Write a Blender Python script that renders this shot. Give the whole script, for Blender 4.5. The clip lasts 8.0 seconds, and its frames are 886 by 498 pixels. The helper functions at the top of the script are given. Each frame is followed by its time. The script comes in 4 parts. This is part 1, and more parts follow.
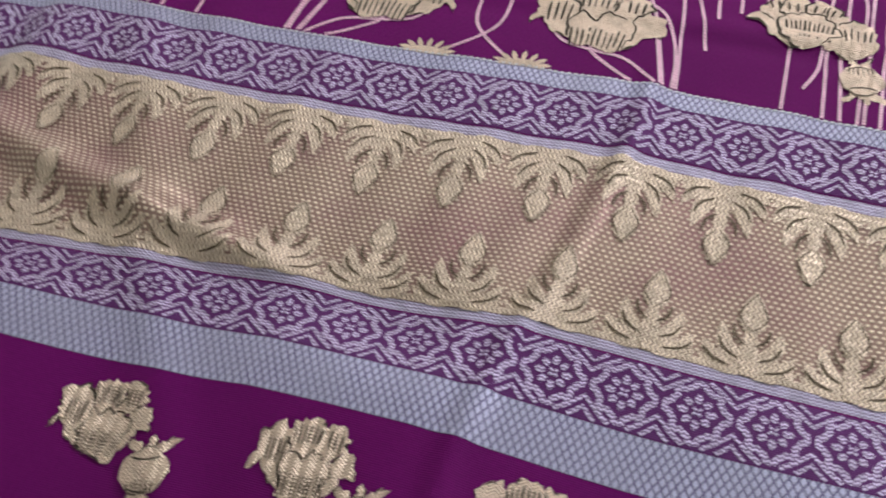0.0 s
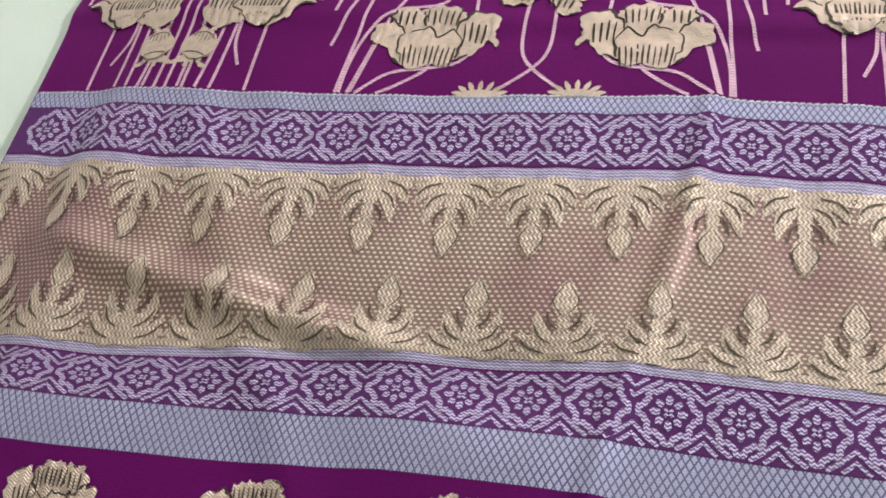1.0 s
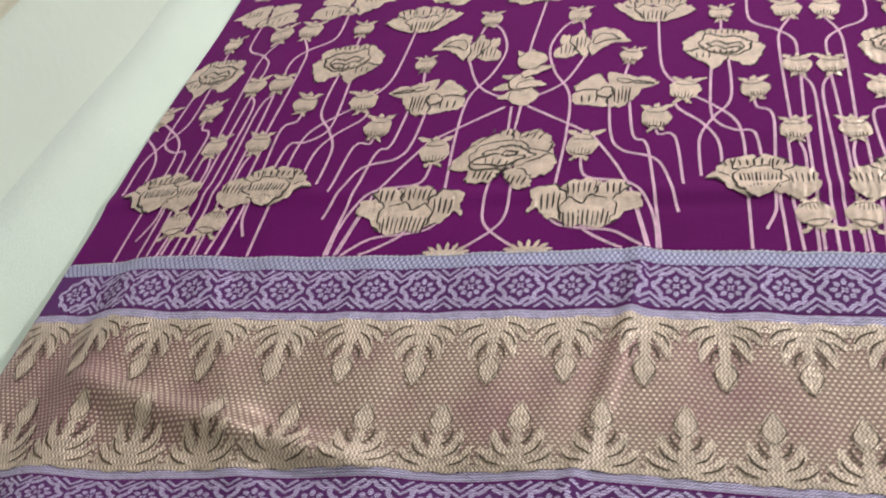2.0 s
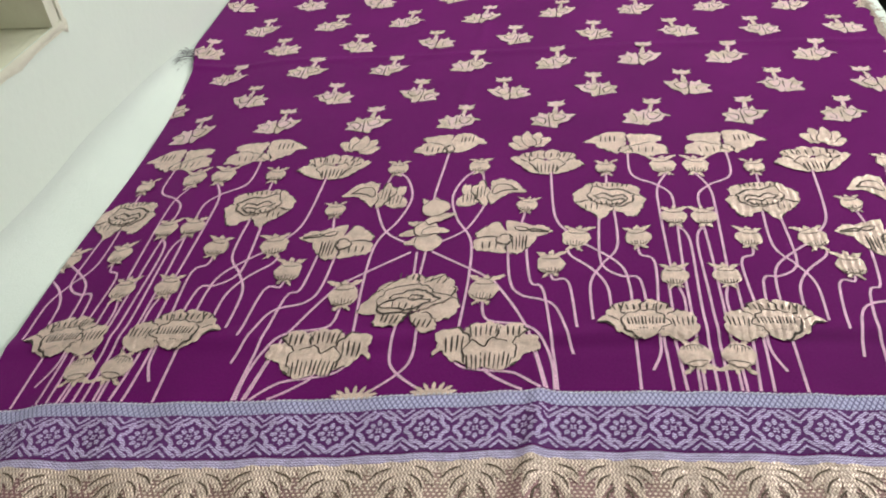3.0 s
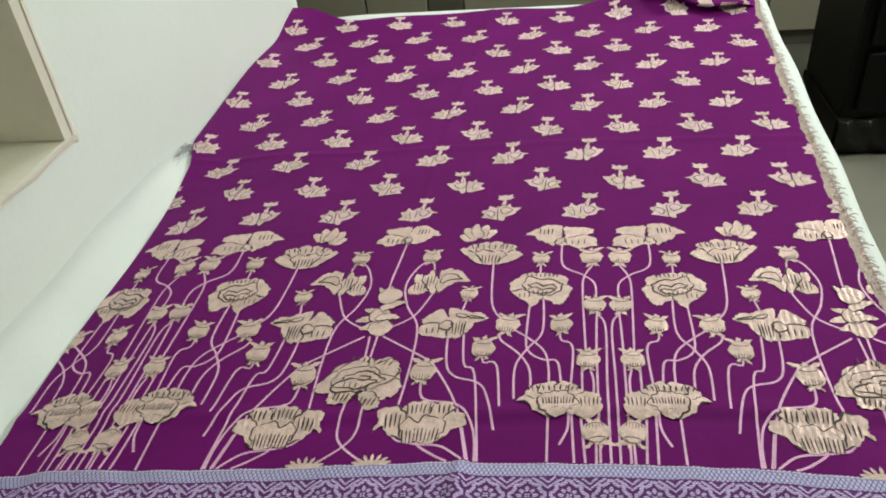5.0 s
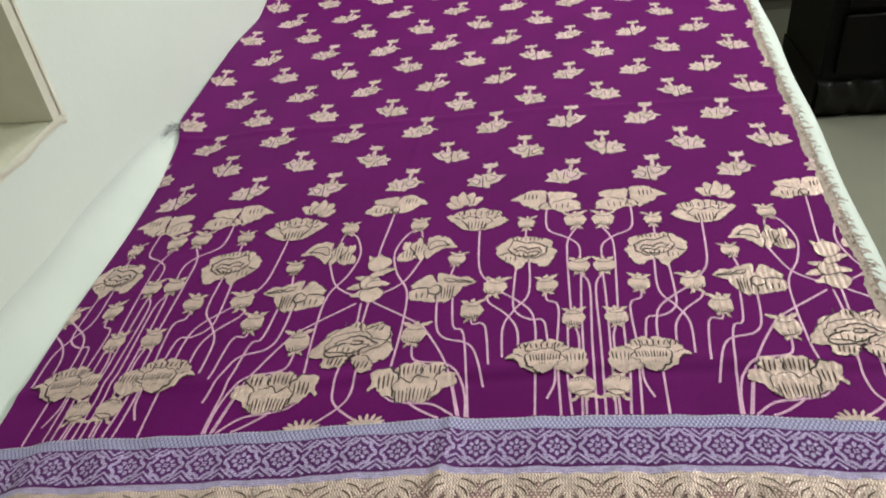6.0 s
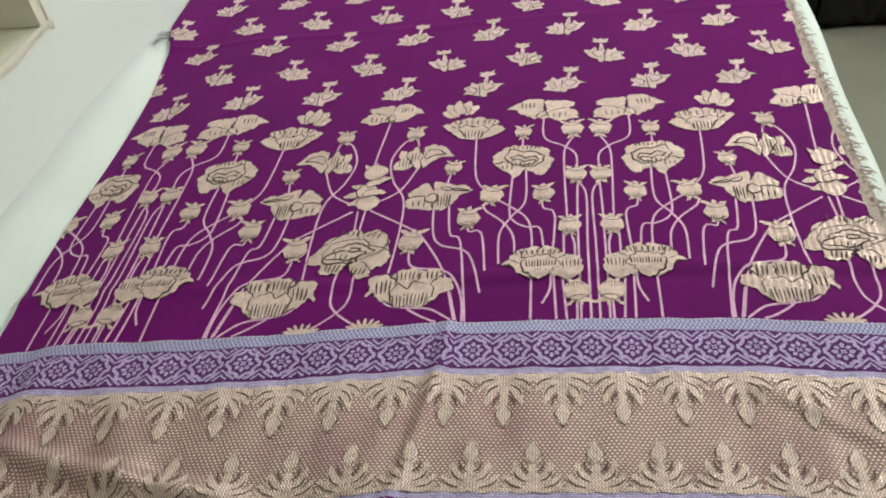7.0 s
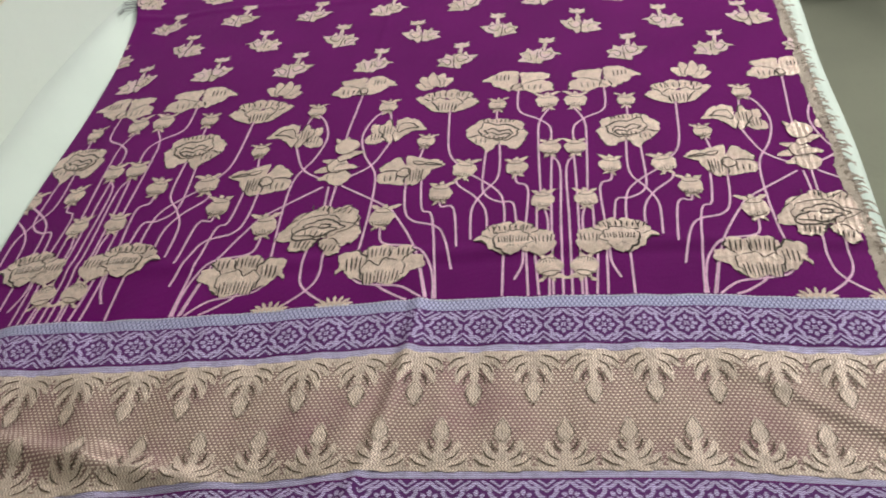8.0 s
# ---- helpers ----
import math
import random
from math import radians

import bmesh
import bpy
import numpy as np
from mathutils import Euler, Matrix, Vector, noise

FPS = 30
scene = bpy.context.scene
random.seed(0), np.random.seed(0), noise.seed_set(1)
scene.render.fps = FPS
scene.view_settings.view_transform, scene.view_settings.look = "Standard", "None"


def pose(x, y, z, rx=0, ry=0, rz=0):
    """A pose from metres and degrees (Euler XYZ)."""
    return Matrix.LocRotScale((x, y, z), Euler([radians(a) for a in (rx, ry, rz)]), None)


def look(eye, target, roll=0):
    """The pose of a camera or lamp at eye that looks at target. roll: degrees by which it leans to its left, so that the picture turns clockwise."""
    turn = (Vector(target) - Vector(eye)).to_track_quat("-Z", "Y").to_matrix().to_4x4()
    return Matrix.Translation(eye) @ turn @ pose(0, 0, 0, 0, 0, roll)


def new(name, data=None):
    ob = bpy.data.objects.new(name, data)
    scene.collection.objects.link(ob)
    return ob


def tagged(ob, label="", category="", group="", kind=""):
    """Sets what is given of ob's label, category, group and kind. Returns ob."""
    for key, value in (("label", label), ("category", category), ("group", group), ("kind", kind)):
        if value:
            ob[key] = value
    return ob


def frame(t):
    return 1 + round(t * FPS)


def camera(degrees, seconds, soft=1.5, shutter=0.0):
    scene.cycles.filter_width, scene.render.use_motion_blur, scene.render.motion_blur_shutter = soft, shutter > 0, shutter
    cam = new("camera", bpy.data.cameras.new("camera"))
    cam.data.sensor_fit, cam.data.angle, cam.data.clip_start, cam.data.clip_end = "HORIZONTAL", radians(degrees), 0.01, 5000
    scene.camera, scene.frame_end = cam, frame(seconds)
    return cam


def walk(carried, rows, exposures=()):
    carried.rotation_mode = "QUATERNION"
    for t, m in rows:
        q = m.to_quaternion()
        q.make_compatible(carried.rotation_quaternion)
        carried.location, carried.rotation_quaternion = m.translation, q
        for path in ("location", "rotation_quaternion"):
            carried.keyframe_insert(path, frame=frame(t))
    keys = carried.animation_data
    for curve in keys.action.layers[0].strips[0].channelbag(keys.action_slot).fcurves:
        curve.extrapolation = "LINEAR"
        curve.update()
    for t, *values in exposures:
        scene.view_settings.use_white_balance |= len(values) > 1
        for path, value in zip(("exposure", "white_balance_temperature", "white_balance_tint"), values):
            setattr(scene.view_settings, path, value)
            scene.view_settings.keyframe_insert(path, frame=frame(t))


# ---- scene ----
from mathutils.geometry import delaunay_2d_cdt

PATH = [
    (0.0, (-0.1902, -0.2462, 0.4571), (-0.4444, 0.4973, -0.8850), -2.41),
    (0.5, (-0.2336, -0.2334, 0.4828), (-0.5434, 0.4631, -0.8600), -11.82),
    (1.0, (-0.2452, -0.2006, 0.5001), (-0.5202, 0.4540, -0.8669), -14.80),
    (1.5, (-0.2335, -0.2810, 0.5190), (-0.5320, 0.6110, -0.6490), -10.80),
    (1.7, (-0.1965, -0.2875, 0.5253), (-0.5245, 0.6348, -0.6113), -12.81),
    (2.8, (-0.1858, -0.3133, 0.5737), (-0.3779, 0.8107, -0.4008), -5.58),
    (3.0, (-0.1843, -0.3027, 0.5767), (-0.3300, 0.8442, -0.3789), -4.77),
    (3.5, (-0.1535, -0.3012, 0.5961), (-0.3105, 0.8813, -0.3133), -5.42),
    (4.0, (-0.1368, -0.3027, 0.5982), (-0.2717, 0.9105, -0.2735), -5.16),
    (4.2, (-0.1237, -0.3157, 0.6251), (-0.2680, 0.8703, -0.2818), -4.57),
    (5.3, (-0.0746, -0.3861, 0.7027), (-0.2642, 0.8177, -0.1718), -6.00),
    (5.5, (-0.0780, -0.3937, 0.7021), (-0.2569, 0.8138, -0.1697), -5.73),
    (6.0, (-0.0717, -0.4017, 0.7011), (-0.2381, 0.7726, -0.2172), -7.11),
    (6.5, (-0.0752, -0.4052, 0.6986), (-0.2165, 0.7103, -0.2943), -7.16),
    (7.0, (-0.0736, -0.4138, 0.6906), (-0.2364, 0.6629, -0.3410), -7.52),
    (7.5, (-0.0761, -0.4048, 0.6912), (-0.2546, 0.6328, -0.3773), -7.80),
    (8.0, (-0.0599, -0.3988, 0.6828), (-0.1944, 0.6416, -0.3894), -6.88),
]
cam = camera(57.94, 8.0, soft=1.8, shutter=0.3)
walk(cam, [(t, look(eye, target, roll)) for t, eye, target, roll in PATH],
     ((0.0, -0.02), (1.0, 0.16), (1.5, 0.10), (4.0, -0.04), (6.0, -0.12), (8.0, -0.10)))

# ---- world, lamps ----
SKEW = 0.065          # the bed and the wall stand a little askew to the weave
FLOOR, CEIL = -0.50, 2.15
world = bpy.data.worlds.new("world")
scene.world = world
world.use_nodes = True
world.node_tree.nodes["Background"].inputs[0].default_value = (0.80, 0.86, 0.90, 1)
world.node_tree.nodes["Background"].inputs[1].default_value = 0.05


def area(name, eye, target, sx, sy, watts, color):
    lamp = bpy.data.lights.new(name, "AREA")
    lamp.shape, lamp.size, lamp.size_y, lamp.energy, lamp.color = "RECTANGLE", sx, sy, watts, color
    ob = new(name, lamp)
    ob.matrix_world = look(eye, target)
    return ob


# unseen lamp, assumed past the far end to give the zari its glints
area("assumed_far_light", (0.05, 2.56, 1.80), (0.0, 0.9, 0.2), 1.15, 0.12, 34, (0.95, 1.0, 0.93))
# fill added from the unseen side, to brighten the wall by the bed
area("added_side_fill", (2.40, 1.20, 1.45), (-0.6, 0.6, 0.1), 1.15, 0.20, 76, (0.95, 1.0, 0.94))


# ---- materials ----
class Nodes:
    """A short hand for node materials."""

    def __init__(self, name):
        self.mat = bpy.data.materials.new(name)
        self.mat.use_nodes = True
        self.t = self.mat.node_tree
        self.bsdf = self.t.nodes["Principled BSDF"]

    def link(self, value, socket):
        if isinstance(value, bpy.types.NodeSocket):
            self.t.links.new(value, socket)
        elif hasattr(value, "__len__") and len(value) == 3 and socket.type == "RGBA":
            socket.default_value = (*value, 1)
        else:
            socket.default_value = value

    def math(self, op, a, b=0.0, c=0.0):
        n = self.t.nodes.new("ShaderNodeMath")
        n.operation = op
        for i, v in enumerate((a, b, c)):
            self.link(v, n.inputs[i])
        return n.outputs[0]

    def uv(self):
        n = self.t.nodes.new("ShaderNodeUVMap")
        s = self.t.nodes.new("ShaderNodeSeparateXYZ")
        self.t.links.new(n.outputs[0], s.inputs[0])
        return s.outputs[0], s.outputs[1], n.outputs[0]

    def place(self):
        return self.t.nodes.new("ShaderNodeTexCoord").outputs["Object"]

    def noise(self, coord, scale, detail=3.0, rough=0.55):
        n = self.t.nodes.new("ShaderNodeTexNoise")
        self.t.links.new(coord, n.inputs["Vector"])
        n.inputs["Scale"].default_value, n.inputs["Detail"].default_value, n.inputs["Roughness"].default_value = scale, detail, rough
        return n.outputs["Fac"]

    def mix(self, fac, a, b):
        n = self.t.nodes.new("ShaderNodeMix")
        n.data_type = "RGBA"
        self.link(fac, n.inputs[0])
        self.link(a, n.inputs[6])
        self.link(b, n.inputs[7])
        return n.outputs[2]

    def ramp(self, x, lo, hi):
        n = self.t.nodes.new("ShaderNodeMapRange")
        self.link(x, n.inputs[0])
        n.inputs[1].default_value, n.inputs[2].default_value = lo, hi
        return n.outputs[0]

    def wave(self, x, period):
        """0..1, a sine of that period in metres."""
        return self.math("MULTIPLY_ADD", self.math("SINE", self.math("MULTIPLY", x, 2 * math.pi / period)), 0.5, 0.5)

    def bump(self, height, depth, strength=1.0):
        n = self.t.nodes.new("ShaderNodeBump")
        n.inputs["Strength"].default_value, n.inputs["Distance"].default_value = strength, depth
        self.link(height, n.inputs["Height"])
        self.t.links.new(n.outputs[0], self.bsdf.inputs["Normal"])

    def done(self, color, rough=0.5, metal=0.0, sheen=0.0, spec=0.5):
        self.link(color, self.bsdf.inputs["Base Color"])
        self.link(rough, self.bsdf.inputs["Roughness"])
        self.link(metal, self.bsdf.inputs["Metallic"])
        self.bsdf.inputs["Specular IOR Level"].default_value = spec
        if sheen:
            self.bsdf.inputs["Sheen Weight"].default_value = sheen
        return self.mat


def silk(name, dark, light):
    """Plain woven silk ground, fine ribs both ways, slight shot effect."""
    n = Nodes(name)
    u, v, uv = n.uv()
    grain = n.math("ADD", n.math("MULTIPLY", n.wave(u, 0.0011), 0.5), n.math("MULTIPLY", n.wave(v, 0.0013), 0.5))
    blotch = n.noise(uv, 7.0, 4)
    c = n.mix(n.ramp(blotch, 0.35, 0.68), dark, light)
    c = n.mix(n.math("MULTIPLY", n.ramp(n.noise(uv, 420.0, 2), 0.35, 0.75), 0.35), c, tuple(0.6 * k for k in dark))
    n.bump(n.math("ADD", grain, n.math("MULTIPLY", n.noise(uv, 35.0, 3), 1.6)), 0.0004, 0.5)
    return n.done(c, 0.60, 0.0, 0.0, 0.06)


def zari(name, light, dark, period=0.0019, zig=0.0028, metal=0.35, contrast=0.55, rough=0.42, upright=False, tone=0.0):
    """Metal-thread brocade: zig-zag floats with dark warp between them. tone: how far the petals differ from one another."""
    n = Nodes(name)
    u, v, uv = n.uv()
    if upright:
        u, v = v, u
    tri = n.math("PINGPONG", u, zig)
    lines = n.wave(n.math("ADD", v, n.math("MULTIPLY", tri, 0.75)), period)
    patch = n.noise(uv, 70.0, 3, 0.6)
    c = n.mix(n.math("MULTIPLY", n.ramp(lines, 0.70, 0.20), contrast), light, dark)
    c = n.mix(n.math("MULTIPLY", n.ramp(patch, 0.46, 0.64), 0.45), c, tuple(0.42 * a + 0.1 * b for a, b in zip(light, dark)))
    c = n.mix(n.math("MULTIPLY", n.ramp(n.noise(uv, 900.0, 2), 0.5, 0.8), 0.35), c, dark)
    if tone:
        lot = n.t.nodes.new("ShaderNodeNewGeometry").outputs["Random Per Island"]
        lot = n.math("FRACT", n.math("ADD", lot, n.t.nodes.new("ShaderNodeObjectInfo").outputs["Random"]))
        c = n.mix(n.math("MULTIPLY", lot, tone), c, tuple(0.40 * a + 0.2 * b for a, b in zip(light, dark)))
    n.bump(n.math("ADD", n.math("MULTIPLY", lines, 0.6), n.math("ADD", n.math("MULTIPLY", n.noise(uv, 300.0, 2), 0.5), n.math("MULTIPLY", n.noise(uv, 110.0, 2), 3.0))), 0.0008, 0.8)
    return n.done(c, rough, metal, 0.0, 0.5)


def two_tone(mat, second):
    """Lays patches of a second thread colour over a brocade."""
    t = mat.node_tree
    bsdf = next(k for k in t.nodes if k.type == "BSDF_PRINCIPLED")
    old = bsdf.inputs["Base Color"].links[0].from_socket
    uv = next(k for k in t.nodes if k.type == "TEX_NOISE").inputs["Vector"].links[0].from_socket
    noise, span, mix = t.nodes.new("ShaderNodeTexNoise"), t.nodes.new("ShaderNodeMapRange"), t.nodes.new("ShaderNodeMix")
    noise.inputs["Scale"].default_value, noise.inputs["Detail"].default_value = 48.0, 2.0
    span.inputs[1].default_value, span.inputs[2].default_value, span.inputs[4].default_value = 0.44, 0.56, 0.7
    mix.data_type = "RGBA"
    t.links.new(uv, noise.inputs["Vector"])
    t.links.new(noise.outputs["Fac"], span.inputs[0])
    t.links.new(span.outputs[0], mix.inputs[0])
    t.links.new(old, mix.inputs[6])
    mix.inputs[7].default_value = (*second, 1)
    t.links.new(mix.outputs[2], bsdf.inputs["Base Color"])
    return mat


def hatch(name, light, dark):
    """Silver-lilac band crossed by two slanting families of fine dark lines."""
    n = Nodes(name)
    u, v, uv = n.uv()
    a = n.wave(n.math("ADD", u, n.math("MULTIPLY", v, 0.62)), 0.0050)
    b = n.wave(n.math("SUBTRACT", u, n.math("MULTIPLY", v, 0.62)), 0.0050)
    line = n.math("MAXIMUM", n.ramp(a, 0.78, 0.97), n.ramp(b, 0.78, 0.97))
    ribs = n.wave(v, 0.0016)
    c = n.mix(n.math("MULTIPLY", line, 0.85), light, dark)
    c = n.mix(n.math("MULTIPLY", n.ramp(ribs, 0.5, 0.0), 0.25), c, dark)
    c = n.mix(n.math("MULTIPLY", n.ramp(n.noise(uv, 20.0, 3), 0.4, 0.7), 0.35), c, tuple(0.6 * k for k in light))
    n.bump(n.math("SUBTRACT", 1.0, line), 0.0006, 0.8)
    return n.done(c, 0.50, 0.20, 0.0, 0.4)


def dotted_gold(name, ground, dot, warp):
    """Gold tissue ground with staggered raised dots; coloured warp tint at random, and in one band that stands for lost
    sheen.
    """
    n = Nodes(name)
    u, v, uv = n.uv()
    p = 0.0046
    row = n.math("MULTIPLY", n.math("ROUND", n.math("DIVIDE", v, p * 0.78)), p * 0.78)
    shift = n.math("MULTIPLY", n.math("MODULO", n.math("ADD", n.math("ROUND", n.math("DIVIDE", v, p * 0.78)), 100.0), 2.0), p / 2)
    uu = n.math("ADD", u, shift)
    du = n.math("SUBTRACT", uu, n.math("MULTIPLY", n.math("ROUND", n.math("DIVIDE", uu, p)), p))
    dv = n.math("SUBTRACT", v, row)
    d = n.math("SQRT", n.math("ADD", n.math("MULTIPLY", du, du), n.math("MULTIPLY", n.math("MULTIPLY", dv, dv), 1.7)))
    spot = n.ramp(d, 0.00165, 0.00085)
    ribs = n.wave(v, 0.0012)
    warp_tint = n.ramp(n.noise(uv, 9.0, 4, 0.6), 0.47, 0.70)
    # band near one side: the zari's lost sheen, put into the colour
    sheen_loss = n.ramp(n.math("ABSOLUTE", n.math("ADD", n.math("MULTIPLY_ADD", n.noise(uv, 14.0, 3), 0.05, u), 0.612)), 0.075, 0.015)
    warp_tint = n.math("MAXIMUM", warp_tint, sheen_loss)
    g = n.mix(n.math("MULTIPLY", warp_tint, 0.75), ground, warp)
    g = n.mix(n.math("MULTIPLY", n.ramp(ribs, 0.5, 0.0), 0.30), g, tuple(0.45 * k for k in ground))
    c = n.mix(n.math("MULTIPLY", spot, n.math("MULTIPLY_ADD", warp_tint, -0.45, 0.95)), g, dot)
    n.bump(n.math("ADD", spot, n.math("MULTIPLY", n.noise(uv, 160.0, 3), 0.6)), 0.0006, 0.8)
    return n.done(c, 0.42, 0.38, 0.0, 0.4)


def plaster(name, color, stain, scale=3.0, rough=0.7, depth=0.002, fine=60.0, spec=0.5):
    n = Nodes(name)
    p = n.place()
    c = n.mix(n.math("MULTIPLY", n.ramp(n.noise(p, scale, 5), 0.40, 0.72), 0.6), color, stain)
    c = n.mix(n.math("MULTIPLY", n.ramp(n.noise(p, fine, 3), 0.55, 0.75), 0.25), c, stain)
    n.bump(n.math("ADD", n.noise(p, fine, 4), n.math("MULTIPLY", n.noise(p, scale * 4, 3), 1.5)), depth, 0.35)
    return n.done(c, rough, 0.0, 0.0, spec)


PURPLE = silk("purple_silk", (0.128, 0.0045, 0.114), (0.156, 0.0060, 0.136))
PURPLE_DARK = silk("dark_violet_silk", (0.110, 0.028, 0.142), (0.145, 0.042, 0.185))
GOLD = zari("gold_zari", (1.0, 0.77, 0.68), (0.30, 0.10, 0.13), 0.0020, 0.0040, 0.40, 0.50, 0.36, tone=0.34)
LEAFGOLD = zari("pale_gold_zari", (0.84, 0.645, 0.56), (0.22, 0.11, 0.12), 0.0031, 0.0026, 0.32, 0.66, 0.40, True, 0.2)
PINKGOLD = zari("rose_gold_thread", (0.98, 0.60, 0.80), (0.40, 0.11, 0.32), 0.0026, 0.0018, 0.15, 0.75)
LILAC = zari("lilac_silver_thread", (0.76, 0.61, 0.96), (0.14, 0.04, 0.20), 0.0025, 0.0018, 0.15, 0.95, 0.42)
STRIPE = zari("lilac_selvedge_thread", (0.60, 0.52, 0.78), (0.22, 0.13, 0.30), 0.0026, 0.0018, 0.2, 0.8)
HATCH = hatch("silver_lilac_hatch", (0.54, 0.50, 0.76), (0.060, 0.03, 0.16))
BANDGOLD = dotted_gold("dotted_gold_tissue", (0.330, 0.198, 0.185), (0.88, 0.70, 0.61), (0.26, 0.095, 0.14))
BROWN = zari("brown_outline_thread", (0.13, 0.080, 0.055), (0.07, 0.04, 0.035), 0.002, 0.002, 0.0, 0.4, 0.6)
FRAY = zari("frayed_gold_thread", (0.62, 0.49, 0.42), (0.16, 0.09, 0.10), 0.0025, 0.003, 0.1, 0.7, 0.6)
SPRIGGOLD = two_tone(zari("pink_and_gold_zari", (0.90, 0.72, 0.60), (0.26, 0.09, 0.15), 0.0020, 0.0040, 0.30, 0.55, 0.50, tone=0.4), (0.76, 0.50, 0.58))
INK = zari("dark_brown_outline_thread", (0.050, 0.027, 0.020), (0.03, 0.02, 0.02), 0.002, 0.002, 0.0, 0.4, 0.6)
SHEET = plaster("white_cotton_sheet", (0.68, 0.71, 0.68), (0.60, 0.64, 0.62), 5.0, 0.8, 0.0015, 500.0)
WALLPAINT = plaster("white_wall_paint", (0.80, 0.85, 0.79), (0.74, 0.79, 0.73), 2.0, 0.6, 0.0012, 90.0)
CREAM = plaster("cream_gloss_paint", (0.80, 0.77, 0.65), (0.66, 0.62, 0.50), 6.0, 0.45, 0.003, 50.0)
PANEL = plaster("grey_beige_laminate", (0.33, 0.30, 0.225), (0.28, 0.255, 0.19), 3.0, 0.5, 0.001, 40.0)
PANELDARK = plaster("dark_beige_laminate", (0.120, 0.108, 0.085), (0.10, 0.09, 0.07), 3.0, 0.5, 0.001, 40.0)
FLOORMAT = plaster("grey_floor_tile", (0.23, 0.22, 0.175), (0.18, 0.17, 0.14), 4.0, 0.4, 0.001, 60.0)
BLACKWOOD = plaster("black_lacquered_wood", (0.0035, 0.003, 0.0028), (0.007, 0.005, 0.0045), 9.0, 0.40, 0.0006, 40.0, 0.10)
BLACKGLOSS = plaster("black_gloss_lacquer", (0.008, 0.007, 0.006), (0.014, 0.011, 0.010), 14.0, 0.30, 0.004, 60.0, 0.18)
STEEL = plaster("dull_steel", (0.45, 0.45, 0.44), (0.35, 0.35, 0.34), 20.0, 0.35, 0.0003, 200.0)


def tube_glow():
    n = Nodes("lamp_diffuser")
    n.bsdf.inputs["Emission Color"].default_value = (0.93, 1, 0.95, 1)
    n.bsdf.inputs["Emission Strength"].default_value = 1.5
    return n.done((0.9, 0.9, 0.9), 0.5)


GLOW = tube_glow()


# ---- mesh helpers ----
class Sheet:
    """Collects vertices, faces, fabric coordinates and material slots for one mesh."""

    def __init__(self):
        self.v, self.f, self.t, self.m = [], [], [], []

    def add(self, points, faces, coords=None, slot=0):
        base = len(self.v)
        self.v += points
        self.t += coords if coords else [(p[0], p[1]) for p in points]
        self.f += [tuple(base + i for i in f) for f in faces]
        self.m += [slot] * len(faces)

    def grid(self, rows, coords=None, slot=0):
        """rows: equal lists of points."""
        w = len(rows[0])
        pts = [p for r in rows for p in r]
        faces = [(i * w + j, i * w + j + 1, (i + 1) * w + j + 1, (i + 1) * w + j) for i in range(len(rows) - 1) for j in range(w - 1)]
        self.add(pts, faces, [c for r in coords for c in r] if coords else None, slot)

    def box(self, a, b, slot=0):
        x0, y0, z0 = a
        x1, y1, z1 = b
        self.add([(x0, y0, z0), (x1, y0, z0), (x1, y1, z0), (x0, y1, z0), (x0, y0, z1), (x1, y0, z1), (x1, y1, z1), (x0, y1, z1)],
                 [(0, 3, 2, 1), (4, 5, 6, 7), (0, 1, 5, 4), (1, 2, 6, 5), (2, 3, 7, 6), (3, 0, 4, 7)], None, slot)

    def mesh(self, name, mats, smooth=True):
        me = bpy.data.meshes.new(name)
        me.from_pydata(self.v, [], self.f)
        lay = me.uv_layers.new(name="UVMap")
        idx = np.empty(len(me.loops), dtype=np.int32)
        me.loops.foreach_get("vertex_index", idx)
        lay.data.foreach_set("uv", np.array(self.t, dtype=np.float32)[idx].ravel())
        for mat in mats:
            me.materials.append(mat)
        me.polygons.foreach_set("material_index", np.array(self.m, dtype=np.int32))
        me.polygons.foreach_set("use_smooth", np.full(len(me.polygons), smooth))
        me.update()
        return me


def thing(name, sheet, mats, label="", category="", kind="", parent=None, group="", smooth=True, bevel=0.0):
    ob = new(name, sheet.mesh(name, mats, smooth))
    if parent is not None:
        ob.parent = parent
    if bevel:
        mod = ob.modifiers.new("bevel", "BEVEL")
        mod.width, mod.segments, mod.limit_method = bevel, 3, "ANGLE"
    return tagged(ob, label, category, group, kind)


def bed_xy(p, q):
    return p + SKEW * q, q


# ---- room ----
def skew_box(sheet, a, b, slot=0):
    k = len(sheet.v)
    sheet.box(a, b, slot)
    for i in range(k, len(sheet.v)):
        x, y, z = sheet.v[i]
        sheet.v[i] = (x + SKEW * y, y, z)


